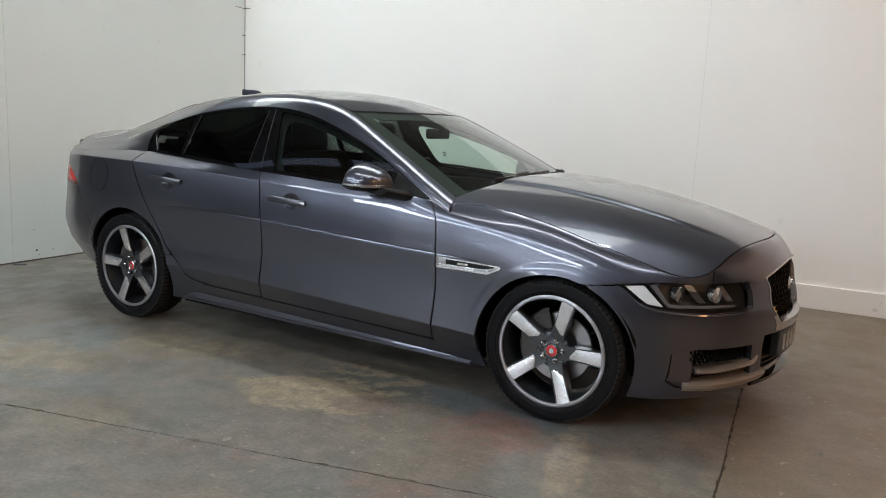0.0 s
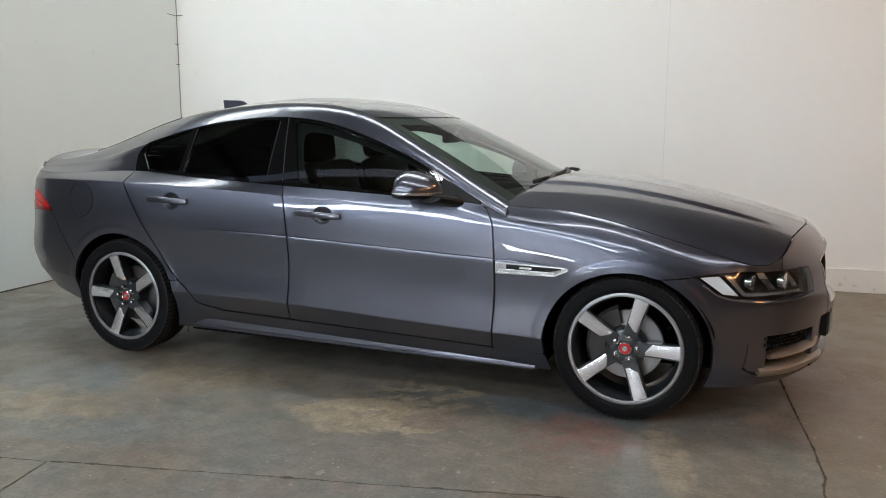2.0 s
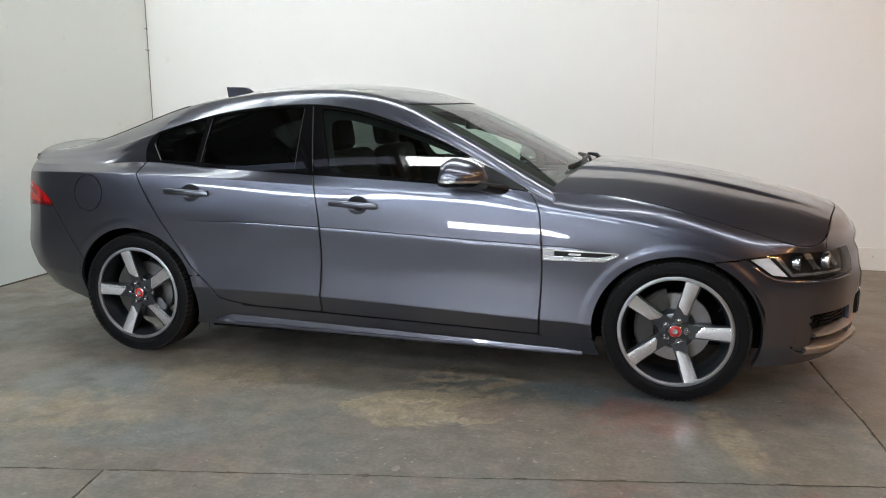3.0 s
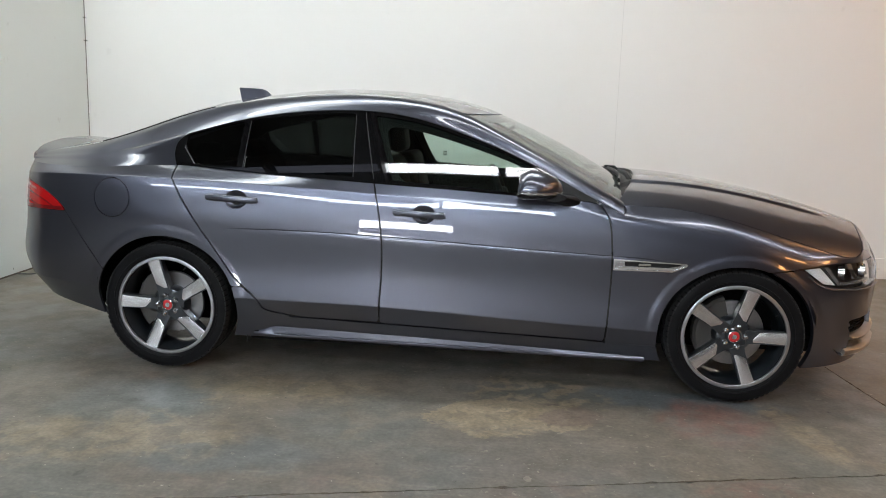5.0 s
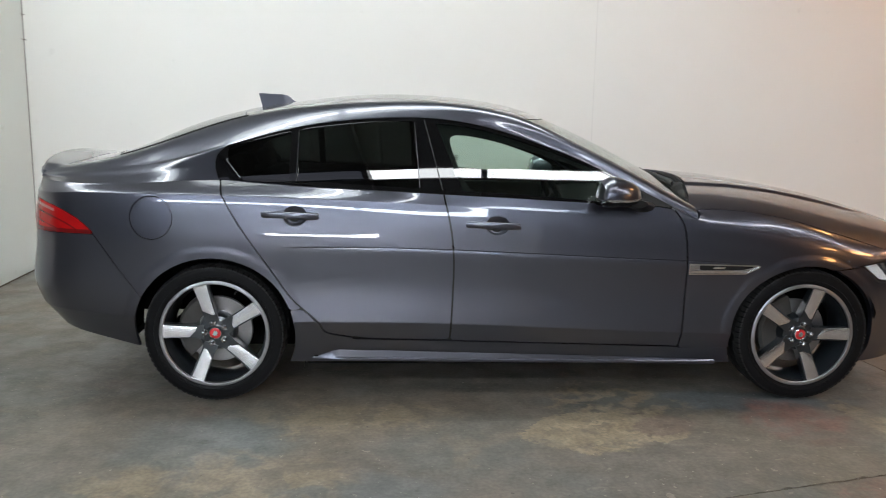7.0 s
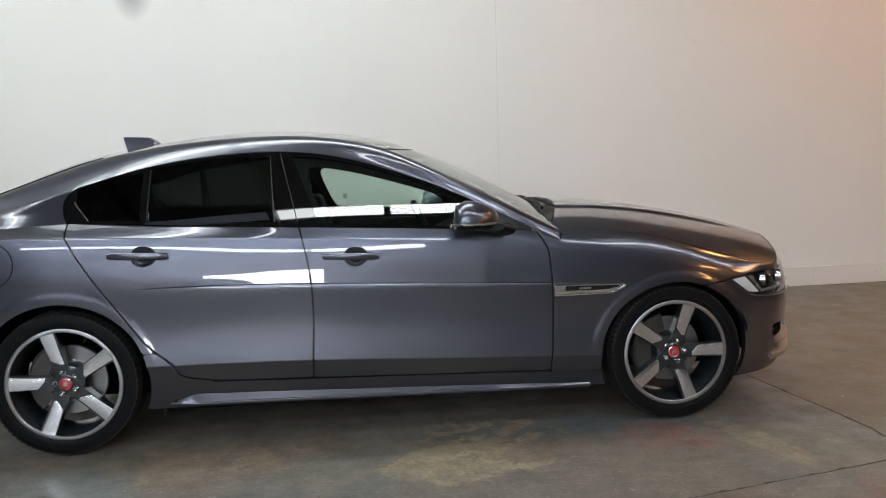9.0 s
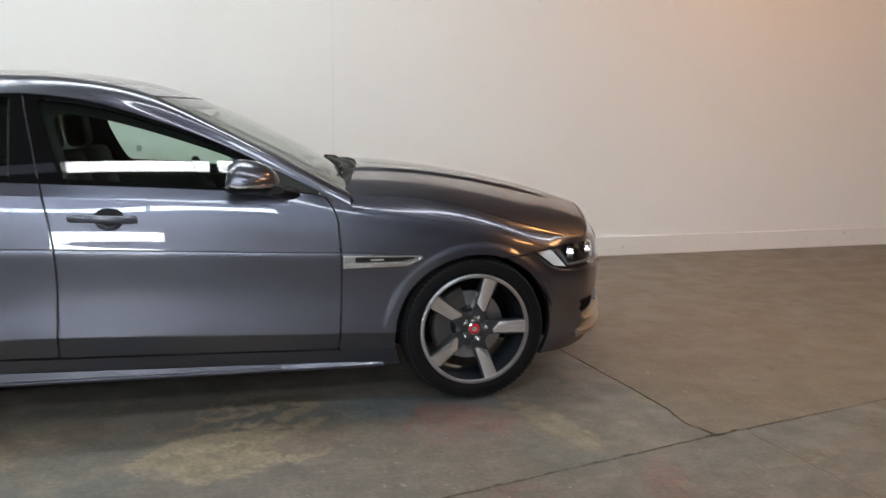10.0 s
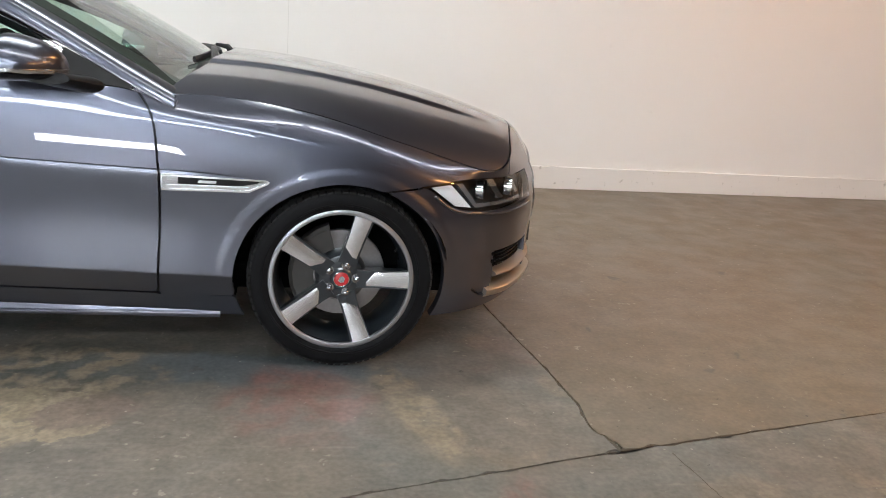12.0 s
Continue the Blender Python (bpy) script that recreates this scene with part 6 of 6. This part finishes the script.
part("dash_screen", box(1.755, 1.765, -0.13, 0.13, 0.72, 0.86, 0.004), GLOSS_BLACK, dash)
bm = bmesh.new()
m = pose(1.70, -0.37, 0.90, 0, 66, 0)
for k in range(40):
    a = 2 * math.pi * k / 40
    c = Vector((0.185 * math.cos(a), 0.185 * math.sin(a), 0))
    ring = [bm.verts.new(m @ (c * (1 + 0.085 * math.cos(b)) + Vector((0, 0, 0.016 * math.sin(b))))) for b in [2 * math.pi * j / 10 for j in range(10)]]
    if k == 0:
        first = ring
    else:
        for j in range(10):
            bm.faces.new((prev[j], prev[(j + 1) % 10], ring[(j + 1) % 10], ring[j]))
    prev = ring
for j in range(10):
    bm.faces.new((prev[j], prev[(j + 1) % 10], first[(j + 1) % 10], first[j]))
wheel_s = part("steering_wheel", bm, LEATHER, car)
part("steering_hub", lathe([(0.0, -0.03), (0.06, -0.025), (0.072, 0.0), (0.05, 0.05), (0.045, 0.2)], 28, m=m @ pose(0, 0, 0, -90)), CABIN, wheel_s)
for a in (0, 180, 270):
    part("steering_spoke", tube([m @ Vector((0.05 * math.cos(radians(a + 90)), 0.05 * math.sin(radians(a + 90)), -0.01)), m @ Vector((0.18 * math.cos(radians(a + 90)), 0.18 * math.sin(radians(a + 90)), 0))], 0.014, 8), SATIN, wheel_s)
im = part("inner_mirror", box(1.655, 1.685, -0.12, 0.12, 1.205, 1.265, 0.012), BLACK, car)
part("mirror_stem", tube([(1.675, 0, 1.24), (1.73, 0, 1.285)], 0.012), BLACK, im)
part("door_card", box(0.4, 2.1, -0.80, -0.76, 0.35, 0.93, 0.02), CABIN, car)
part("door_card", box(0.4, 2.1, 0.76, 0.80, 0.35, 0.93, 0.02), CABIN, car)
part("parcel_shelf", box(-0.40, 0.10, -0.62, 0.62, 0.93, 0.97, 0.01), CABIN, car)

# small printed marks on the far front window
for dz in (0.0, 0.012, 0.024):
    z = 1.062 + dz
    part("glass_print", box(1.235, 1.262, float(glass_w(1.25, z)) - 0.013, float(glass_w(1.25, z)) - 0.0115, z, z + 0.006), SEAL, car, flat=True)
